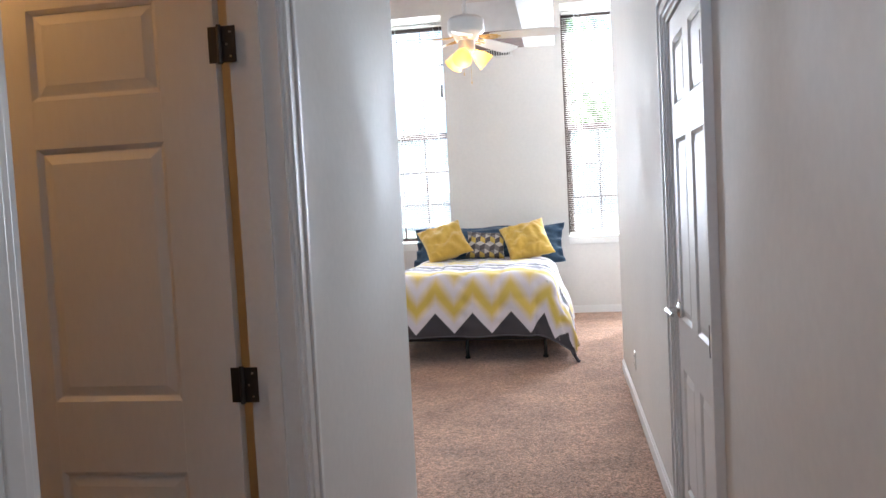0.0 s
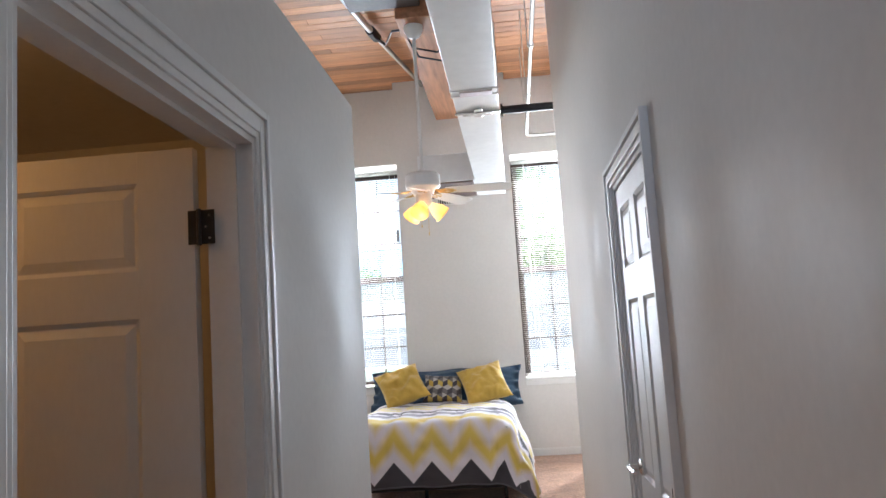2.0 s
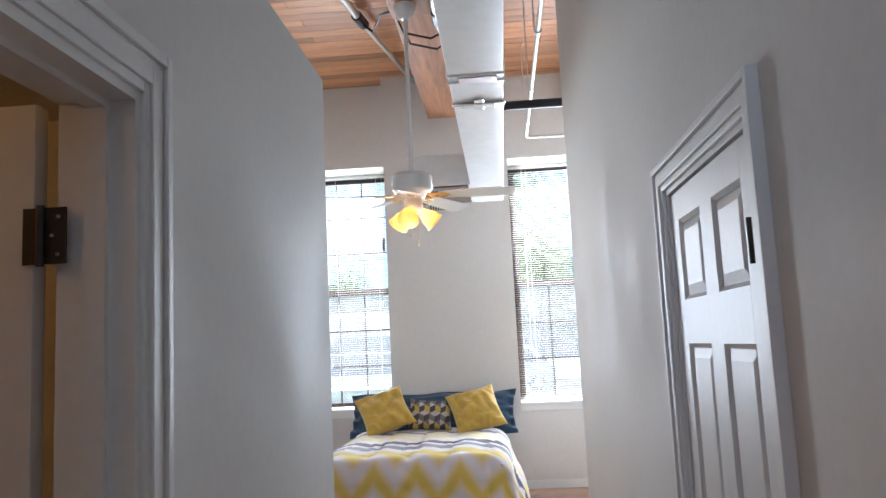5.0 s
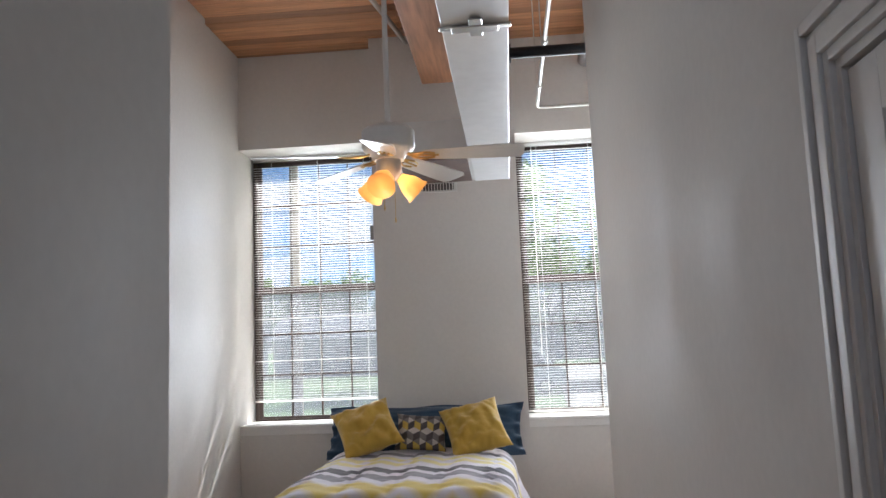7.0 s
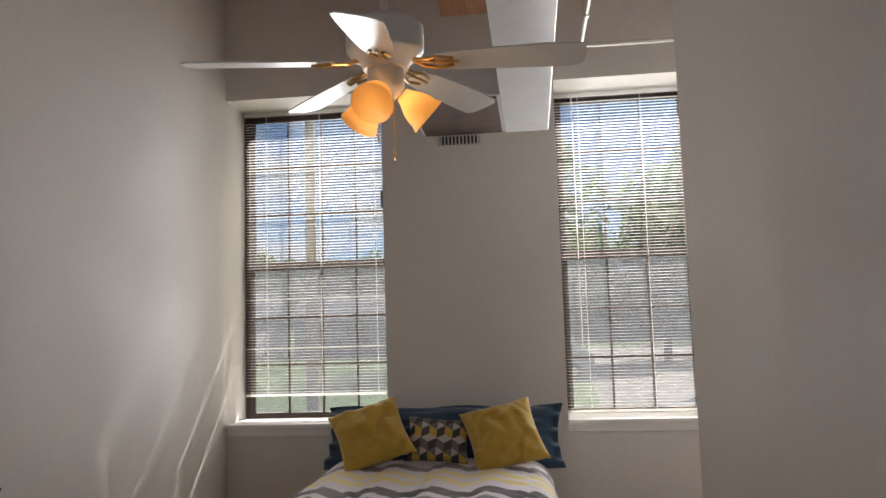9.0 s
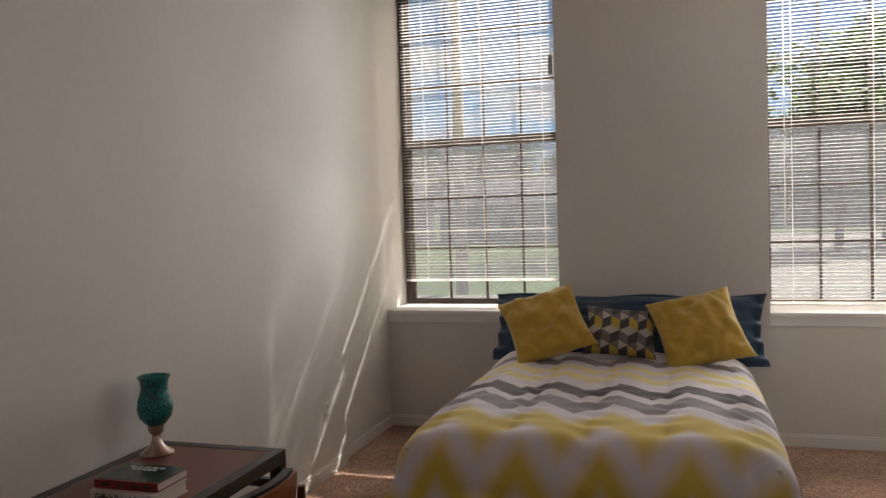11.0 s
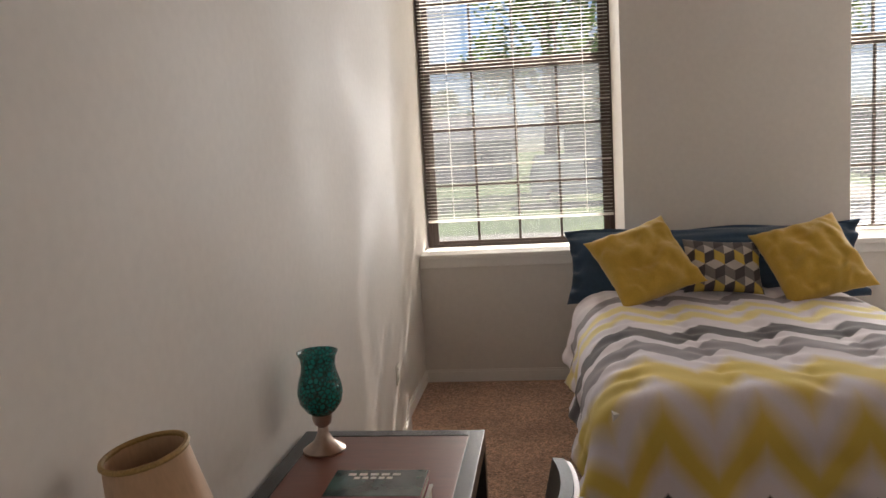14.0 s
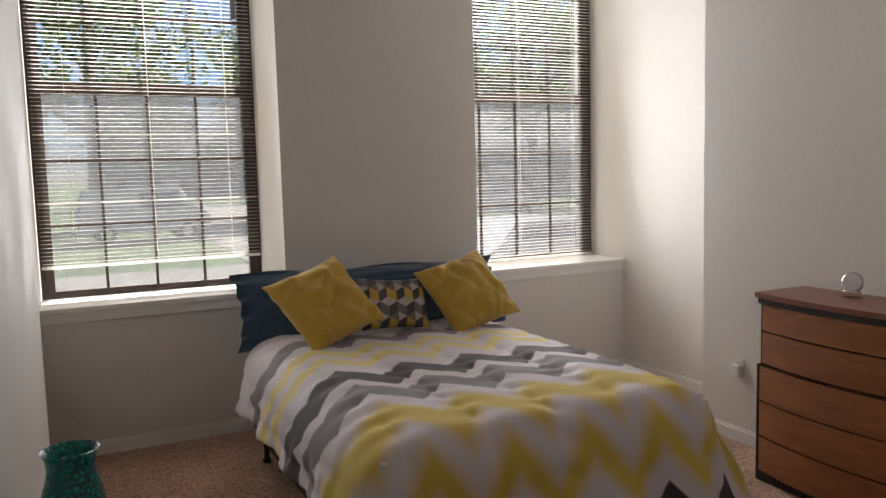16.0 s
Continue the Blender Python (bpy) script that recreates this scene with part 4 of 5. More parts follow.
# goblet
TEAL = bpy.data.materials.new("teal_crackle_glass")
TEAL.use_nodes = True
n_, l_, b_ = nodes_of(TEAL)
b_.inputs["Base Color"].default_value = (0.0, 0.30, 0.29, 1)
b_.inputs["Roughness"].default_value = 0.18
b_.inputs["Transmission Weight"].default_value = 0.55
vo, bp, cr = n_.new("ShaderNodeTexVoronoi"), n_.new("ShaderNodeBump"), n_.new("ShaderNodeValToRGB")
vo.feature, vo.inputs["Scale"].default_value = "DISTANCE_TO_EDGE", 75
tc = n_.new("ShaderNodeTexCoord")
l_.new(tc.outputs["Object"], vo.inputs["Vector"])
cr.color_ramp.elements[0].color, cr.color_ramp.elements[1].color = (0.0, 0.10, 0.105, 1), (0.02, 0.50, 0.47, 1)
cr.color_ramp.elements[1].position = 0.22
l_.new(vo.outputs["Distance"], cr.inputs[0])
l_.new(cr.outputs[0], b_.inputs["Base Color"])
bp.inputs["Strength"].default_value, bp.inputs["Distance"].default_value = 0.8, 0.004
l_.new(vo.outputs["Distance"], bp.inputs["Height"])
l_.new(bp.outputs[0], b_.inputs["Normal"])
PEWTER = material("pewter", (0.50, 0.40, 0.34), rough=0.3, metal=0.9, vary=0.1)
g = thing("candle_goblet", "teal crackle-glass hurricane candle holder on a pewter foot", "candle holder", pose(-2.402, 7.235, TZ - 0.002) @ Matrix.Scale(1.06, 4))
part("foot", lathe(bmesh.new(), [(0.062, 0), (0.064, 0.006), (0.052, 0.014), (0.030, 0.030), (0.018, 0.055), (0.015, 0.075), (0.026, 0.085), (0.030, 0.10), (0.030, 0.115)], 36), PEWTER, g, "tarnished pewter foot", smooth=True)
part("bowl", lathe(bmesh.new(), [(0.028, 0.112), (0.044, 0.125), (0.062, 0.15), (0.068, 0.18), (0.064, 0.21), (0.053, 0.245), (0.050, 0.265), (0.054, 0.29), (0.062, 0.305),
                                 (0.059, 0.306), (0.050, 0.29), (0.046, 0.265), (0.050, 0.24), (0.060, 0.21), (0.064, 0.18), (0.058, 0.15), (0.040, 0.13), (0.0001, 0.12)], 40), TEAL, g, "teal crackle glass bowl", smooth="all")

# books
PAGES = material("page_block", (0.66, 0.61, 0.52), rough=0.9, vary=0.10, grain=30, stretch=(1, 1, 60))


def book(name, m, w, d, h, cover, label):
    b = thing(name, label, "book", m, group="stacked books")
    part("pages", boxed(0.006, w - 0.004, 0.004, d - 0.005, 0.003, h - 0.003), PAGES, b, "cream page block")
    bm = bmesh.new()
    box(bm, 0, w, -0.001, d, 0, 0.003)
    box(bm, 0, w, -0.001, d, h - 0.003, h)
    box(bm, 0, w, -0.004, 0.001, 0, h, bevel=0.0015)
    part("cover", bm, cover, b)
    return b


def text(body, size, mat, parent, m, extrude=0.0004):
    cu = bpy.data.curves.new("lettering", "FONT")
    cu.body, cu.size, cu.extrude, cu.offset = body, size, extrude, 0.0006
    cu.align_x, cu.align_y = "CENTER", "CENTER"
    cu.materials.append(mat)
    t = new("lettering", cu)
    t.parent, t.matrix_basis = parent, m
    return t


WHITECOVER = material("white_jacket", (0.68, 0.65, 0.62), rough=0.35, vary=0.03)
REDCOVER = material("red_jacket", (0.20, 0.012, 0.02), rough=0.3, vary=0.08)
INK = material("black_ink", (0.01, 0.01, 0.01), rough=0.5)
JACKET = material("green_jacket_print", (0.035, 0.055, 0.05), rough=0.22, vary=0.6, grain=14, blotch=9)
b1 = book("book", pose(-2.265, 6.71, TZ - 0.002, 0, 0, -1.5), 0.262, 0.175, 0.046, WHITECOVER, "hardback book with white spine lying on the table")
text("Griffin In Danger's Path", 0.034, INK, b1, pose(0.122, -0.0046, 0.023, 90, 0, 0) @ Matrix.Diagonal((0.62, 1, 1, 1)))
part("spine_mark", boxed(0.248, 0.250, -0.0048, -0.003, 0.012, 0.034), INK, b1)
b2 = book("book", pose(-2.262, 6.728, TZ - 0.002 + 0.0465, 0, 0, 0.5), 0.255, 0.168, 0.031, REDCOVER, "hardback book with red spine and dark green jacket")
part("front_jacket", boxed(0.002, 0.253, 0.006, 0.166, 0.031, 0.0318), JACKET, b2, "dark green picture jacket")
bm = bmesh.new()
for k, (a, c, y) in enumerate(((0.04, 0.19, 0.130), (0.06, 0.17, 0.108))):
    for q in range(5):
        x = a + (c - a) * q / 5
        box(bm, x, x + (c - a) / 7, y, y + 0.014, 0.0316, 0.0322)
part("title_bars", bm, WHITECOVER, b2, "pale unreadable title")
for x in (0.03, 0.09, 0.15, 0.20):
    part("spine_bar", boxed(x, x + 0.035, -0.0046, -0.003, 0.011, 0.02), JACKET, b2)

# table lamp
SILK = material("tan_silk", (0.56, 0.38, 0.24), rough=0.75, vary=0.06, grain=160, blotch=5, stretch=(1, 1, 0.2), sheen=0.3)
GOLD = material("gold_braid", (0.40, 0.27, 0.10), rough=0.6, vary=0.2, grain=220)
DARKWOOD = material("black_carved_wood", (0.016, 0.012, 0.010), rough=0.4, vary=0.2)
l = thing("table_lamp", "small lamp, crooked tan silk bell shade, black urn base", "lamp", pose(-2.355, 6.205, TZ - 0.002))
part("base", lathe(bmesh.new(), [(0.060, 0), (0.062, 0.012), (0.050, 0.022), (0.030, 0.032), (0.026, 0.045), (0.036, 0.06), (0.052, 0.085), (0.056, 0.105), (0.050, 0.125), (0.034, 0.14),
                                 (0.026, 0.148), (0.040, 0.155), (0.044, 0.163), (0.030, 0.172), (0.012, 0.18), (0.010, 0.22)], 36, wave=0.04, lobes=8), DARKWOOD, l, "black carved urn base", smooth=True)
sm = pose(-0.035, -0.008, 0.318, 0, 0, 38) @ pose(0, 0, 0, 0, -9, 0)
sh = part("shade", lathe(bmesh.new(), [(0.112, -0.10), (0.103, -0.08), (0.092, -0.035), (0.084, 0.02), (0.078, 0.07), (0.074, 0.10), (0.071, 0.10), (0.075, 0.07), (0.081, 0.02), (0.089, -0.035), (0.100, -0.08), (0.109, -0.10)], 48, wave=0.010, lobes=8), SILK, l, "tan silk bell shade", smooth="all", m=sm)
bm = bmesh.new()
for r, z in ((0.113, -0.098), (0.075, 0.099)):
    bm = bmesh.new()
    tube(bm, [(r * math.cos(a), r * math.sin(a), z) for a in [2 * math.pi * k / 40 for k in range(41)]], 0.0055, 6, cap=False)
    part("braid", bm, GOLD, sh, "gold braid trim")
part("socket", lathe(bmesh.new(), [(0.016, 0.20), (0.018, 0.27), (0.012, 0.27), (0.028, 0.31), (0.024, 0.345), (0.004, 0.36)], 16), FANW, l, "unlit bulb in its socket", smooth=True)
bm = tube(bmesh.new(), [(-0.05, -0.03, 0.006), (-0.09, -0.05, 0.006), (-0.13, -0.045, 0.006), (-0.145, -0.02, 0.006)], 0.003, 6)
part("cord", bm, BLACK, l)

# desk organiser: white, curved back, slotted front
WPLASTIC = material("white_plastic", (0.74, 0.74, 0.76), rough=0.3, vary=0.02)
org = thing("letter_holder", "white plastic slotted letter holder beside the lamp", "letter holder", pose(-2.295, 6.285, TZ - 0.002, 0, 0, -88) @ Matrix.Scale(1.1, 4))
prof = [(-0.045, 0.0), (0.045, 0.0), (0.055, 0.02), (0.012, 0.145), (-0.008, 0.165), (-0.035, 0.13), (-0.062, 0.085), (-0.066, 0.045)]
bm = bmesh.new()
f0 = [bm.verts.new((-0.042, y, z)) for y, z in prof]
f1 = [bm.verts.new((0.042, y, z)) for y, z in prof]
bm.faces.new(f0[::-1])
bm.faces.new(f1)
for k in range(len(prof)):
    bm.faces.new((f0[k], f0[(k + 1) % 8], f1[(k + 1) % 8], f1[k]))
bmesh.ops.bevel(bm, geom=list(bm.edges), offset=0.004, segments=2, affect="EDGES")
part("body", bm, WPLASTIC, org, smooth=True)
for k in range(5):
    f = 0.12 + 0.19 * k
    y, z = 0.055 + (0.012 - 0.055) * f, 0.02 + (0.145 - 0.02) * f
    part("slot", boxed(-0.036, 0.036, -0.0015, 0.003, -0.0035, 0.0035), SLOT, org, m=pose(0, y, z, 19, 0, 0))
bm = bmesh.new()
lathe(bm, [(0.0001, 0), (0.030, 0.0), (0.030, 0.003), (0.0001, 0.003)], 20)
for v in bm.verts:
    v.co = Vector((v.co.z, v.co.x * 0.42, v.co.y * 1.3))
part("side_hole", bm, SLOT, org, m=pose(0.0415, -0.005, 0.085, -18, 0, 0))

# chair at the table
CHAIRWOOD = material("cherry_plywood", (0.24, 0.072, 0.022), rough=0.28, vary=0.16, grain=7, blotch=2, stretch=(6, 1, 1))
CHAIRDARK = material("mahogany", (0.10, 0.022, 0.014), rough=0.3, vary=0.1)
VINYL = material("black_vinyl", (0.014, 0.013, 0.013), rough=0.5, vary=0.1, bump=0.1, bump_scale=150)
ch = thing("side_chair", "cherry wood chair with black padded back pulled up to the table", "chair", pose(-1.665, 6.80, 0, 0, 0, -5))


def curved_back(bm, x_off, thick, inset, z0, z1, hw, bend):
    n = 14
    rows = []
    for j in range(9):
        z = z0 + (z1 - z0) * j / 8
        f = j / 8
        half = (hw - inset) * (1 - 0.10 * max(0, f - 0.55) ** 2 * 9 * 0.5)
        rows.append([(x_off + bend * (k / n * 2 - 1) ** 2 * -1 + 0.07 * (f - 0.5), half * (k / n * 2 - 1), z) for k in range(n + 1)])
    for dx in (0, thick):
        vs = [[bm.verts.new((x + dx, y, z)) for x, y, z in r] for r in rows]
        for j in range(8):
            for k in range(n):
                bm.faces.new((vs[j][k], vs[j][k + 1], vs[j + 1][k + 1], vs[j + 1][k]))
        if dx == 0:
            first = vs
    loop = lambda v: v[0] + [r[-1] for r in v[1:-1]] + v[-1][::-1] + [r[0] for r in v[-2:0:-1]]
    a, b = loop(first), loop(vs)
    for k in range(len(a)):
        bm.faces.new((a[k], a[(k + 1) % len(a)], b[(k + 1) % len(b)], b[k]))
    return bm


part("backrest", curved_back(bmesh.new(), 0.0, 0.013, 0.0, 0.44, 0.775, 0.225, 0.035), CHAIRWOOD, ch, "glossy cherry plywood back shell", smooth=True)
part("back_pad", curved_back(bmesh.new(), -0.034, 0.033, 0.004, 0.45, 0.785, 0.222, 0.035), VINYL, ch, "black vinyl back pad", smooth=True)
for y in (-0.205, 0.215):
    part("back_post", tube(bmesh.new(), [(0.02, y, 0.40), (0.015, y, 0.60), (0.022, y, 0.72)], [0.018, 0.018, 0.014], 10), CHAIRDARK, ch, "dark mahogany back post", smooth=True)
    part("bolt", tube(bmesh.new(), [(0.03, y, 0.66), (0.048, y, 0.66)], 0.007, 10), CHROME, ch)
part("seat", boxed(-0.42, -0.01, -0.20, 0.22, 0.39, 0.425, bevel=0.016), VINYL, ch, "black vinyl seat pad")
part("seat_frame", boxed(-0.40, 0.0, -0.19, 0.205, 0.35, 0.39, bevel=0.006), CHAIRDARK, ch)
for x, y in ((-0.38, -0.175), (-0.38, 0.19), (-0.02, -0.195), (-0.02, 0.195)):
    part("leg", tube(bmesh.new(), [(x + (0.02 if x > -0.2 else -0.01), y, 0), (x, y, 0.37)], [0.013, 0.019], 10), CHAIRDARK, ch, smooth=True)

# ---- dresser ----
DRAWER = material("orange_oak", (0.30, 0.115, 0.045), rough=0.35, vary=0.14, grain=8, blotch=2.2, stretch=(8, 1, 8))
TOPRED = material("red_brown_top", (0.20, 0.075, 0.05), rough=0.3, vary=0.1, grain=10, stretch=(6, 1, 6))
dr = thing("dresser", "tall bow-front dresser with orange wood drawers and black frame", "dresser", pose(0, 0, 0))
DX0, DX1, DY0, DY1 = 0.82, WR - 0.016, 7.18, 8.12
part("lower_case", boxed(DX0 + 0.02, DX1, DY0, DY1, 0.0, 0.63, bevel=0.004), BLACK, dr, "black lower case")
part("upper_case", boxed(DX0 + 0.03, DX1, DY0 + 0.015, DY1 - 0.015, 0.63, 0.985, bevel=0.004), BLACK, dr, "black upper case")


def bowed(bm, y0, y1, z0, z1, x, bow, thick):
    n = 16
    vs = []
    for k in range(n + 1):
        f = k / n
        b = bow * (1 - (2 * f - 1) ** 2)
        y = y0 + (y1 - y0) * f
        vs.append([bm.verts.new(p) for p in ((x - b, y, z0), (x - b, y, z1), (x + thick, y, z1), (x + thick, y, z0))])
    for a, b in zip(vs, vs[1:]):
        for k in range(4):
            bm.faces.new((a[k], b[k], b[(k + 1) % 4], a[(k + 1) % 4]))
    bm.faces.new(vs[0][::-1])
    bm.faces.new(vs[-1])
    return bm


part("top", bowed(bmesh.new(), DY0, DY1, 0.985, 1.012, DX0, 0.05, DX1 - DX0), TOPRED, dr, "reddish brown top")
part("top_edge", bowed(bmesh.new(), DY0 + 0.012, DY1 - 0.012, 0.955, 0.985, DX0 + 0.012, 0.05, 0.05), BLACK, dr)
for z0, z1, ins in ((0.815, 0.95, 0.035), (0.64, 0.805, 0.035), (0.44, 0.62, 0.022), (0.25, 0.43, 0.022), (0.06, 0.24, 0.022)):
    part("drawer", bowed(bmesh.new(), DY0 + ins, DY1 - ins, z0, z1, DX0 + 0.018, 0.05, 0.05), DRAWER, dr, "orange oak drawer front", smooth=True)
ck = thing("alarm_clock", "small silver alarm clock on the dresser", "clock", pose(1.06, 7.74, 1.012, 0, 0, -55))
part("case", boxed(-0.045, 0.045, -0.025, 0.025, 0.0, 0.035, bevel=0.008), CHROME, ck, "brushed silver case")
bm = lathe(bmesh.new(), [(0.046, -0.02), (0.05, -0.014), (0.05, 0.014), (0.046, 0.02)], 32)
bmesh.ops.rotate(bm, verts=bm.verts, matrix=Matrix.Rotation(radians(90), 3, "X"))
bmesh.ops.translate(bm, verts=bm.verts, vec=(0, 0, 0.075))
part("bezel", bm, CHROME, ck, smooth=True)
bm = lathe(bmesh.new(), [(0.0001, 0), (0.041, 0.0), (0.041, 0.003), (0.0001, 0.003)], 28)
bmesh.ops.rotate(bm, verts=bm.verts, matrix=Matrix.Rotation(radians(90), 3, "X"))
bmesh.ops.translate(bm, verts=bm.verts, vec=(0, -0.0195, 0.075))
part("dial", bm, WPLASTIC, ck, "white dial")


# ---- outside ----
GZ = -0.5
structure("ground", boxed(-400, 400, YOUT + 0.01, 900, GZ - 0.3, GZ), GRASS, "mown green lawn reaching to the trees", "ground")
CONC = material("concrete", (0.34, 0.315, 0.275), rough=0.9, vary=0.10, grain=12, blotch=0.6)
structure("pavement", boxed(-80, 80, 20.8, 24.3, GZ + 0.004, GZ + 0.07), CONC, "pale concrete pavement", "pavement")
# unseen strip added as a reflector, bounces sunlight up to the ceiling
structure("path", boxed(-80, 80, YOUT + 0.02, 15.5, GZ + 0.004, GZ + 0.05), CONC, "unseen pale concrete strip added to bounce light indoors", "pavement")
bm = bmesh.new()
q = [(1.6, 24.35), (9.0, 24.35), (15.5, 72), (4.0, 72)]
lo = [bm.verts.new((x, y, GZ)) for x, y in q]
hi = [bm.verts.new((x, y, GZ + 0.03)) for x, y in q]
bm.faces.new(hi)
for k in range(4):
    bm.faces.new((lo[k], lo[(k + 1) % 4], hi[(k + 1) % 4], hi[k]))
structure("driveway", bm, CONC, "pale concrete driveway across the lawn", "road")

BARK = material("bark", (0.10, 0.075, 0.055), rough=0.95, vary=0.2, grain=10, bump=0.5, stretch=(3, 3, 0.6))
LEAF = material("leaf", (0.10, 0.15, 0.05), rough=0.6, vary=0.3, grain=2, blotch=0.5)
n_, l_, b_ = nodes_of(LEAF)
geo, hsv, mr = n_.new("ShaderNodeNewGeometry"), n_.new("ShaderNodeHueSaturation"), n_.new("ShaderNodeMapRange")
mr.inputs[3].default_value, mr.inputs[4].default_value = 0.55, 1.5
l_.new(geo.outputs["Random Per Island"], mr.inputs[0])
l_.new(mr.outputs[0], hsv.inputs["Value"])
l_.new(b_.inputs["Base Color"].links[0].from_socket, hsv.inputs["Color"])
l_.new(hsv.outputs[0], b_.inputs["Base Color"])


tl, mx = n_.new("ShaderNodeBsdfTranslucent"), n_.new("ShaderNodeMixShader")
mx.inputs[0].default_value = 0.6
l_.new(hsv.outputs[0], tl.inputs[0])
l_.new(b_.outputs[0], mx.inputs[1])
l_.new(tl.outputs[0], mx.inputs[2])
l_.new(mx.outputs[0], n_["Material Output"].inputs[0])


def tree(x, y, height, spread, seed, label, leaves=5200):
    rng = random.Random(seed)
    t = thing("tree", label, "tree", pose(x, y, GZ), group="trees across the lawn")
    bm = bmesh.new()
    tube(bm, [(0, 0, 0), (0.1, 0.05, height * 0.25), (0.0, 0.1, height * 0.5), (0.1, 0, height * 0.8)], [height * 0.030, height * 0.024, height * 0.016, height * 0.005], 10)
    centres = []
    for k in range(13):
        a, h = k * 2.4 + rng.random(), height * (0.30 + 0.6 * rng.random())
        r = spread * (0.45 + 0.55 * rng.random()) * (1.05 - 0.65 * abs(h / height - 0.5))
        tip = Vector((r * math.cos(a), r * math.sin(a), h + height * 0.08))
        tube(bm, [(0.05, 0.05, h * 0.75), (tip.x * 0.5, tip.y * 0.5, h * 0.92), tip], [height * 0.011, height * 0.007, height * 0.003], 6)
        centres.append((tip, spread * (0.30 + 0.25 * rng.random())))
    centres.append((Vector((0, 0, height * 0.92)), spread * 0.35))
    part("trunk", bm, BARK, t)
    verts, faces = [], []
    for k in range(leaves):
        c, rad = centres[k % len(centres)]
        d = Vector((rng.gauss(0, 1), rng.gauss(0, 1), rng.gauss(0, 0.8)))
        p = c + d.normalized() * rad * (rng.random() ** 0.4)
        s = 0.13 + 0.17 * rng.random()
        a = Vector((rng.gauss(0, 1), rng.gauss(0, 1), rng.gauss(0, 1))).normalized()
        b = a.orthogonal().normalized()
        i = len(verts)
        verts += [tuple(p - a * s), tuple(p + b * s * 0.6), tuple(p + a * s), tuple(p - b * s * 0.6)]
        faces.append((i, i + 1, i + 2, i + 3))
    me = bpy.data.meshes.new("crown")
    me.from_pydata(verts, [], faces)
    me.materials.append(LEAF)
    crown = new("crown", me)
    crown.parent = t
    return t


for k, (x, y, h, s, lab) in enumerate(((-1.3, 46, 13, 4.2, "large dense leafy tree on the lawn"), (6.6, 44, 7.5, 2.7, "leafy tree beside the driveway"),
                                      (10.5, 52, 12, 4.2, "leafy tree behind the driveway"), (21, 42, 12, 4.5, "broad leafy tree across the lawn"),
                                      (29, 47, 13, 5.0, "tall leafy tree across the lawn"), (38, 50, 12, 5.0, "tall leafy tree far across the lawn"),
                                      (-17, 74, 8, 3.6, "small leafy tree far off"), (-25, 80, 9, 4.5, "leafy tree far off by the houses"),
                                      (-11.5, 82, 8, 3.5, "small leafy tree far off by the houses"), (4, 78, 11, 4.5, "leafy tree behind the lawn"),
                                      (18, 84, 14, 6.5, "tall tree at the far edge of the lawn"), (9.5, 31, 3.2, 1.7, "leafy shrub beside the driveway"))):
    tree(x, y, h, s, 30 + k, lab)

WOODPOLE = material("weathered_pole", (0.36, 0.29, 0.23), rough=0.9, vary=0.15, grain=12, stretch=(4, 4, 0.4))
pl = thing("utility_pole", "weathered wooden utility pole standing on the pavement edge", "utility pole", pose(-6.1, 24.9, GZ))
part("pole", tube(bmesh.new(), [(0, 0, 0), (0, 0, 9.5)], [0.18, 0.13], 14), WOODPOLE, pl, smooth=True)
part("crossarm", boxed(-1.1, 1.1, -0.06, 0.06, 8.9, 9.03, bevel=0.01), WOODPOLE, pl)

SIDING = material("grey_siding", (0.30, 0.32, 0.35), rough=0.8, vary=0.06, grain=4, stretch=(0.2, 0.2, 8))
ROOF = material("grey_shingle", (0.17, 0.175, 0.19), rough=0.9, vary=0.15, grain=6)
DARKGLASS = material("dark_pane", (0.07, 0.08, 0.09), rough=0.1, vary=0.1)


def house(x0, x1, y0, y1, eave, ridge, label, wins):
    h = thing("house", label, "house", pose(x0, y0, GZ), group="houses across the lawn")
    w, d = x1 - x0, y1 - y0
    part("wall", boxed(0, w, 0, d, 0, eave), SIDING, h)
    bm = bmesh.new()
    p = [(-0.5, -0.5, eave), (w + 0.5, -0.5, eave), (w + 0.5, d + 0.5, eave), (-0.5, d + 0.5, eave), (-0.5, d / 2, ridge), (w + 0.5, d / 2, ridge)]
    vs = [bm.verts.new(v) for v in p]
    for f in ((0, 1, 5, 4), (2, 3, 4, 5), (1, 2, 5), (3, 0, 4), (3, 2, 1, 0)):
        bm.faces.new([vs[i] for i in f])
    part("roof", bm, ROOF, h, "grey shingle roof")
    for k in range(wins):
        x = w * (k + 0.5) / wins
        wn_ = part("window", boxed(x - 0.6, x + 0.6, -0.06, 0, 1.0, 2.4), SIDING, h)
        part("pane", boxed(x - 0.52, x + 0.52, -0.08, -0.055, 1.08, 2.32), DARKGLASS, wn_)
    return h


house(-40, -22, 62, 72, 3.2, 5.6, "low grey house with shingle roof behind the lawn", 5)
house(-19, -4, 64, 73, 3.0, 5.2, "low grey house with white windows behind the lawn", 4)
house(1, 20, 92, 102, 4.5, 8.0, "long grey building behind the trees", 6)
house(26, 52, 60, 72, 4.2, 7.4, "grey building with shingle roof across the lawn", 7)

CARWHITE = material("white_car_paint", (0.78, 0.79, 0.80), rough=0.15, vary=0.02)
TYRE = material("tyre_rubber", (0.02, 0.02, 0.02), rough=0.9)


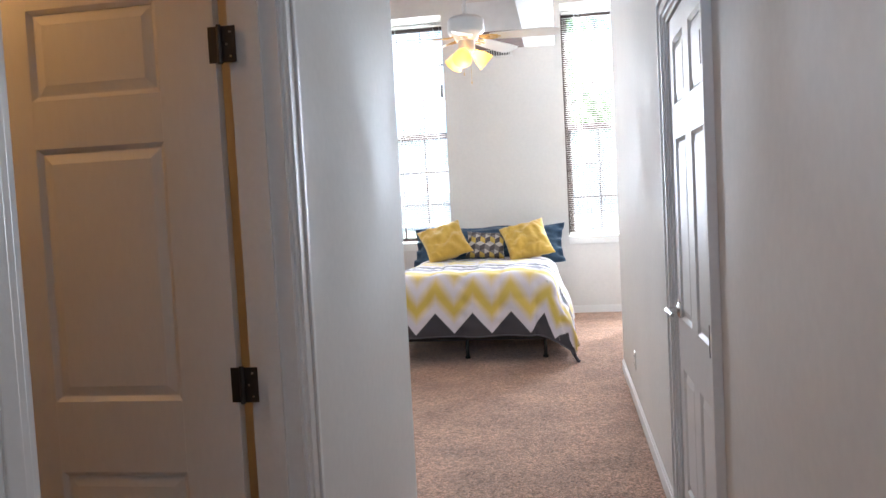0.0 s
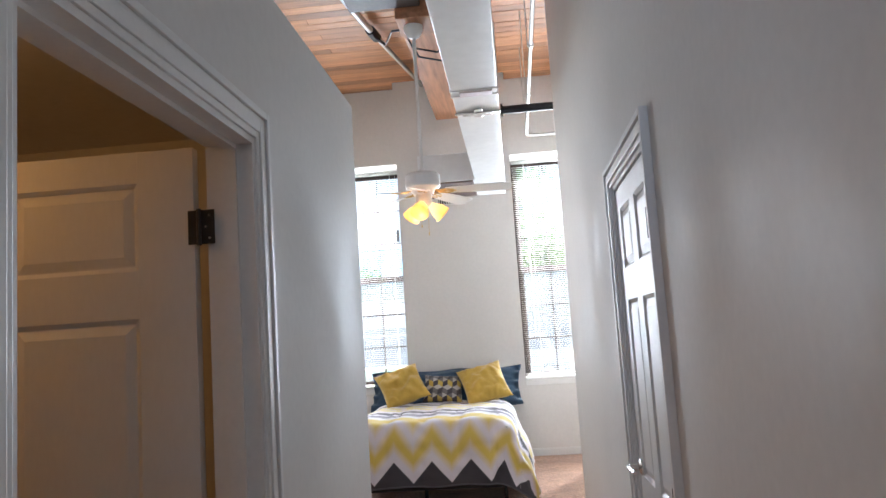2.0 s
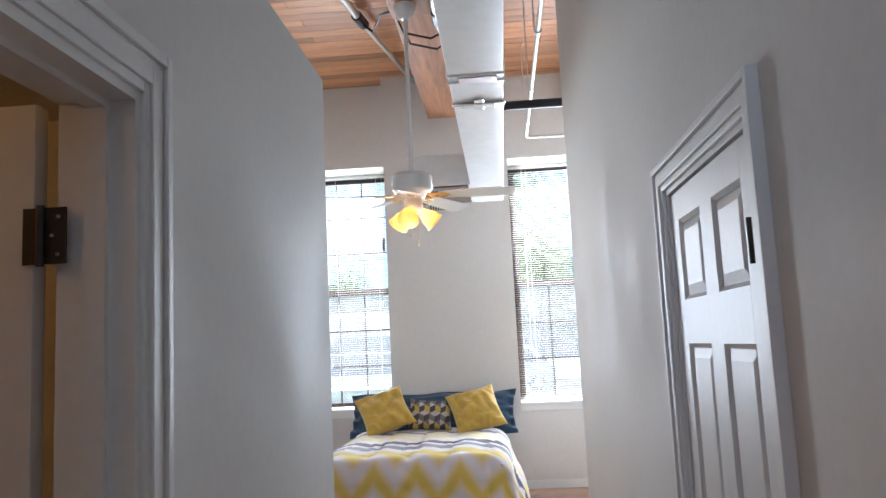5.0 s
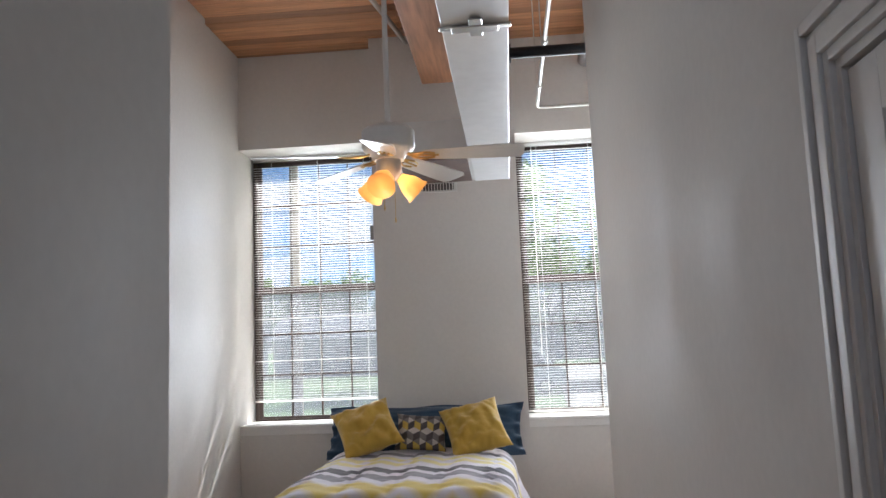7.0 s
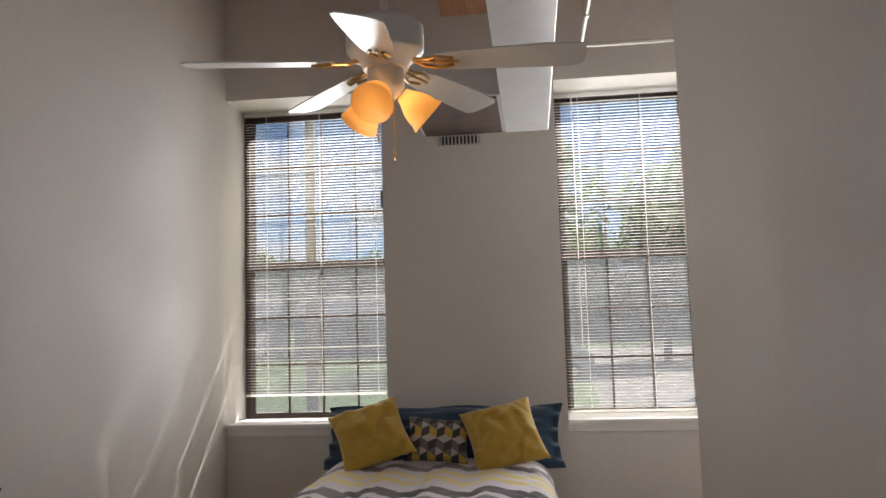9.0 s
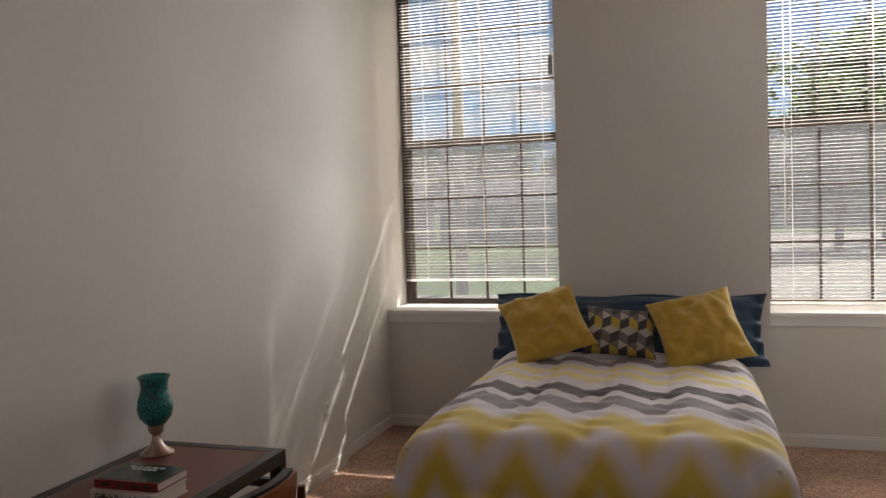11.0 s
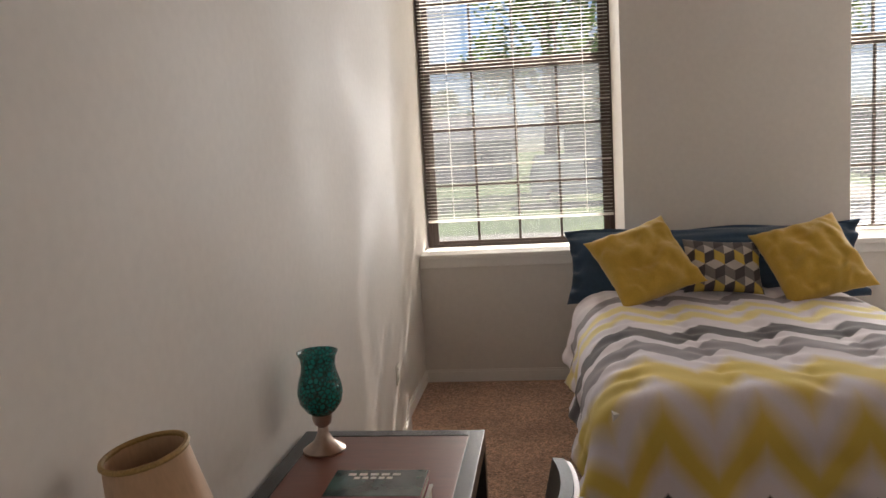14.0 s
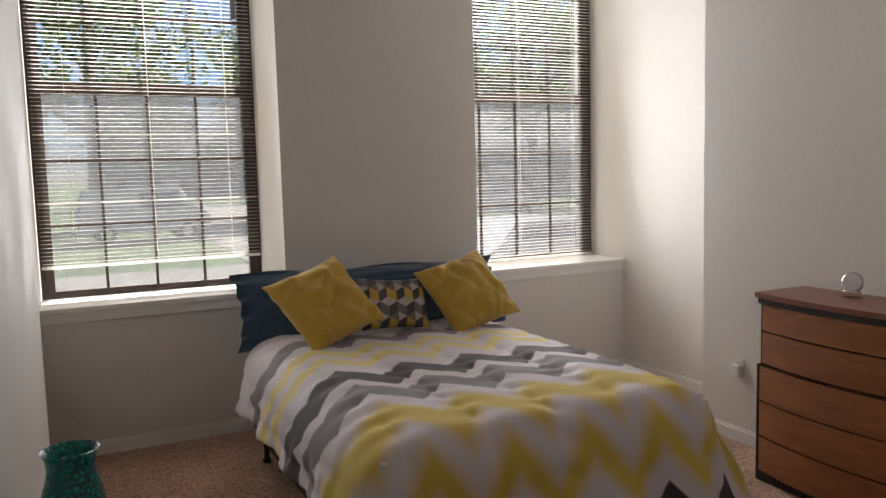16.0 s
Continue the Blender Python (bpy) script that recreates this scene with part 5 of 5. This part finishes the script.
def car(m, label, van=False):
    c = thing("car", label, "car", m, group="parked cars")
    side = ([(-2.2, 0.35), (-2.2, 0.95), (-2.0, 1.9), (1.2, 1.95), (1.7, 1.15), (2.2, 1.0), (2.3, 0.35)] if van else
            [(-2.2, 0.3), (-2.25, 0.75), (-1.9, 0.92), (-1.3, 0.98), (-0.7, 1.42), (0.5, 1.45), (1.15, 0.98), (2.0, 0.85), (2.25, 0.6), (2.2, 0.3)])
    bm = bmesh.new()
    for y0, y1 in ((-0.85, 0.85),):
        a, b = [bm.verts.new((x, y0 * (0.86 if z > 1.1 else 1), z)) for x, z in side], [bm.verts.new((x, y1 * (0.86 if z > 1.1 else 1), z)) for x, z in side]
        bm.faces.new(a)
        bm.faces.new(b[::-1])
        for k in range(len(side)):
            bm.faces.new((a[k], a[(k + 1) % len(side)], b[(k + 1) % len(side)], b[k]))
    bmesh.ops.bevel(bm, geom=list(bm.edges), offset=0.06, segments=2, affect="EDGES")
    part("body", bm, CARWHITE, c, smooth=True)
    bm = bmesh.new()
    for y in (-0.80, 0.80):
        s = 1 if y > 0 else -1
        g = [(-1.1, 1.02), (-0.65, 1.36), (0.45, 1.38), (0.95, 1.02)] if not van else [(-0.2, 1.2), (-0.2, 1.75), (1.1, 1.78), (1.45, 1.2)]
        a = [bm.verts.new((x, y * (0.93 if z > 1.2 else 1.0) + s * 0.02, z)) for x, z in g]
        b = [bm.verts.new((x, y * 0.8, z)) for x, z in g]
        bm.faces.new(a)
        bm.faces.new(b[::-1])
        for k in range(4):
            bm.faces.new((a[k], a[(k + 1) % 4], b[(k + 1) % 4], b[k]))
    part("side_window", bm, DARKGLASS, c)
    for x in (-1.35, 1.4):
        for y in (-0.78, 0.78):
            w = part("wheel", tube(bmesh.new(), [(x, y - 0.1, 0.31), (x, y + 0.1, 0.31)], 0.31, 20), TYRE, c)
            part("rim", tube(bmesh.new(), [(x, y - 0.11, 0.31), (x, y + 0.11, 0.31)], 0.19, 16), CHROME, w)
    return c


car(pose(3.7, 15.0, GZ + 0.052, 0, 0, 8), "white parked saloon car on the driveway")
car(pose(0.0, 35.5, GZ, 0, 0, 4), "white parked van on the lawn edge", True)
car(pose(15.5, 37.0, GZ, 0, 0, -15), "white parked saloon car by the trees")
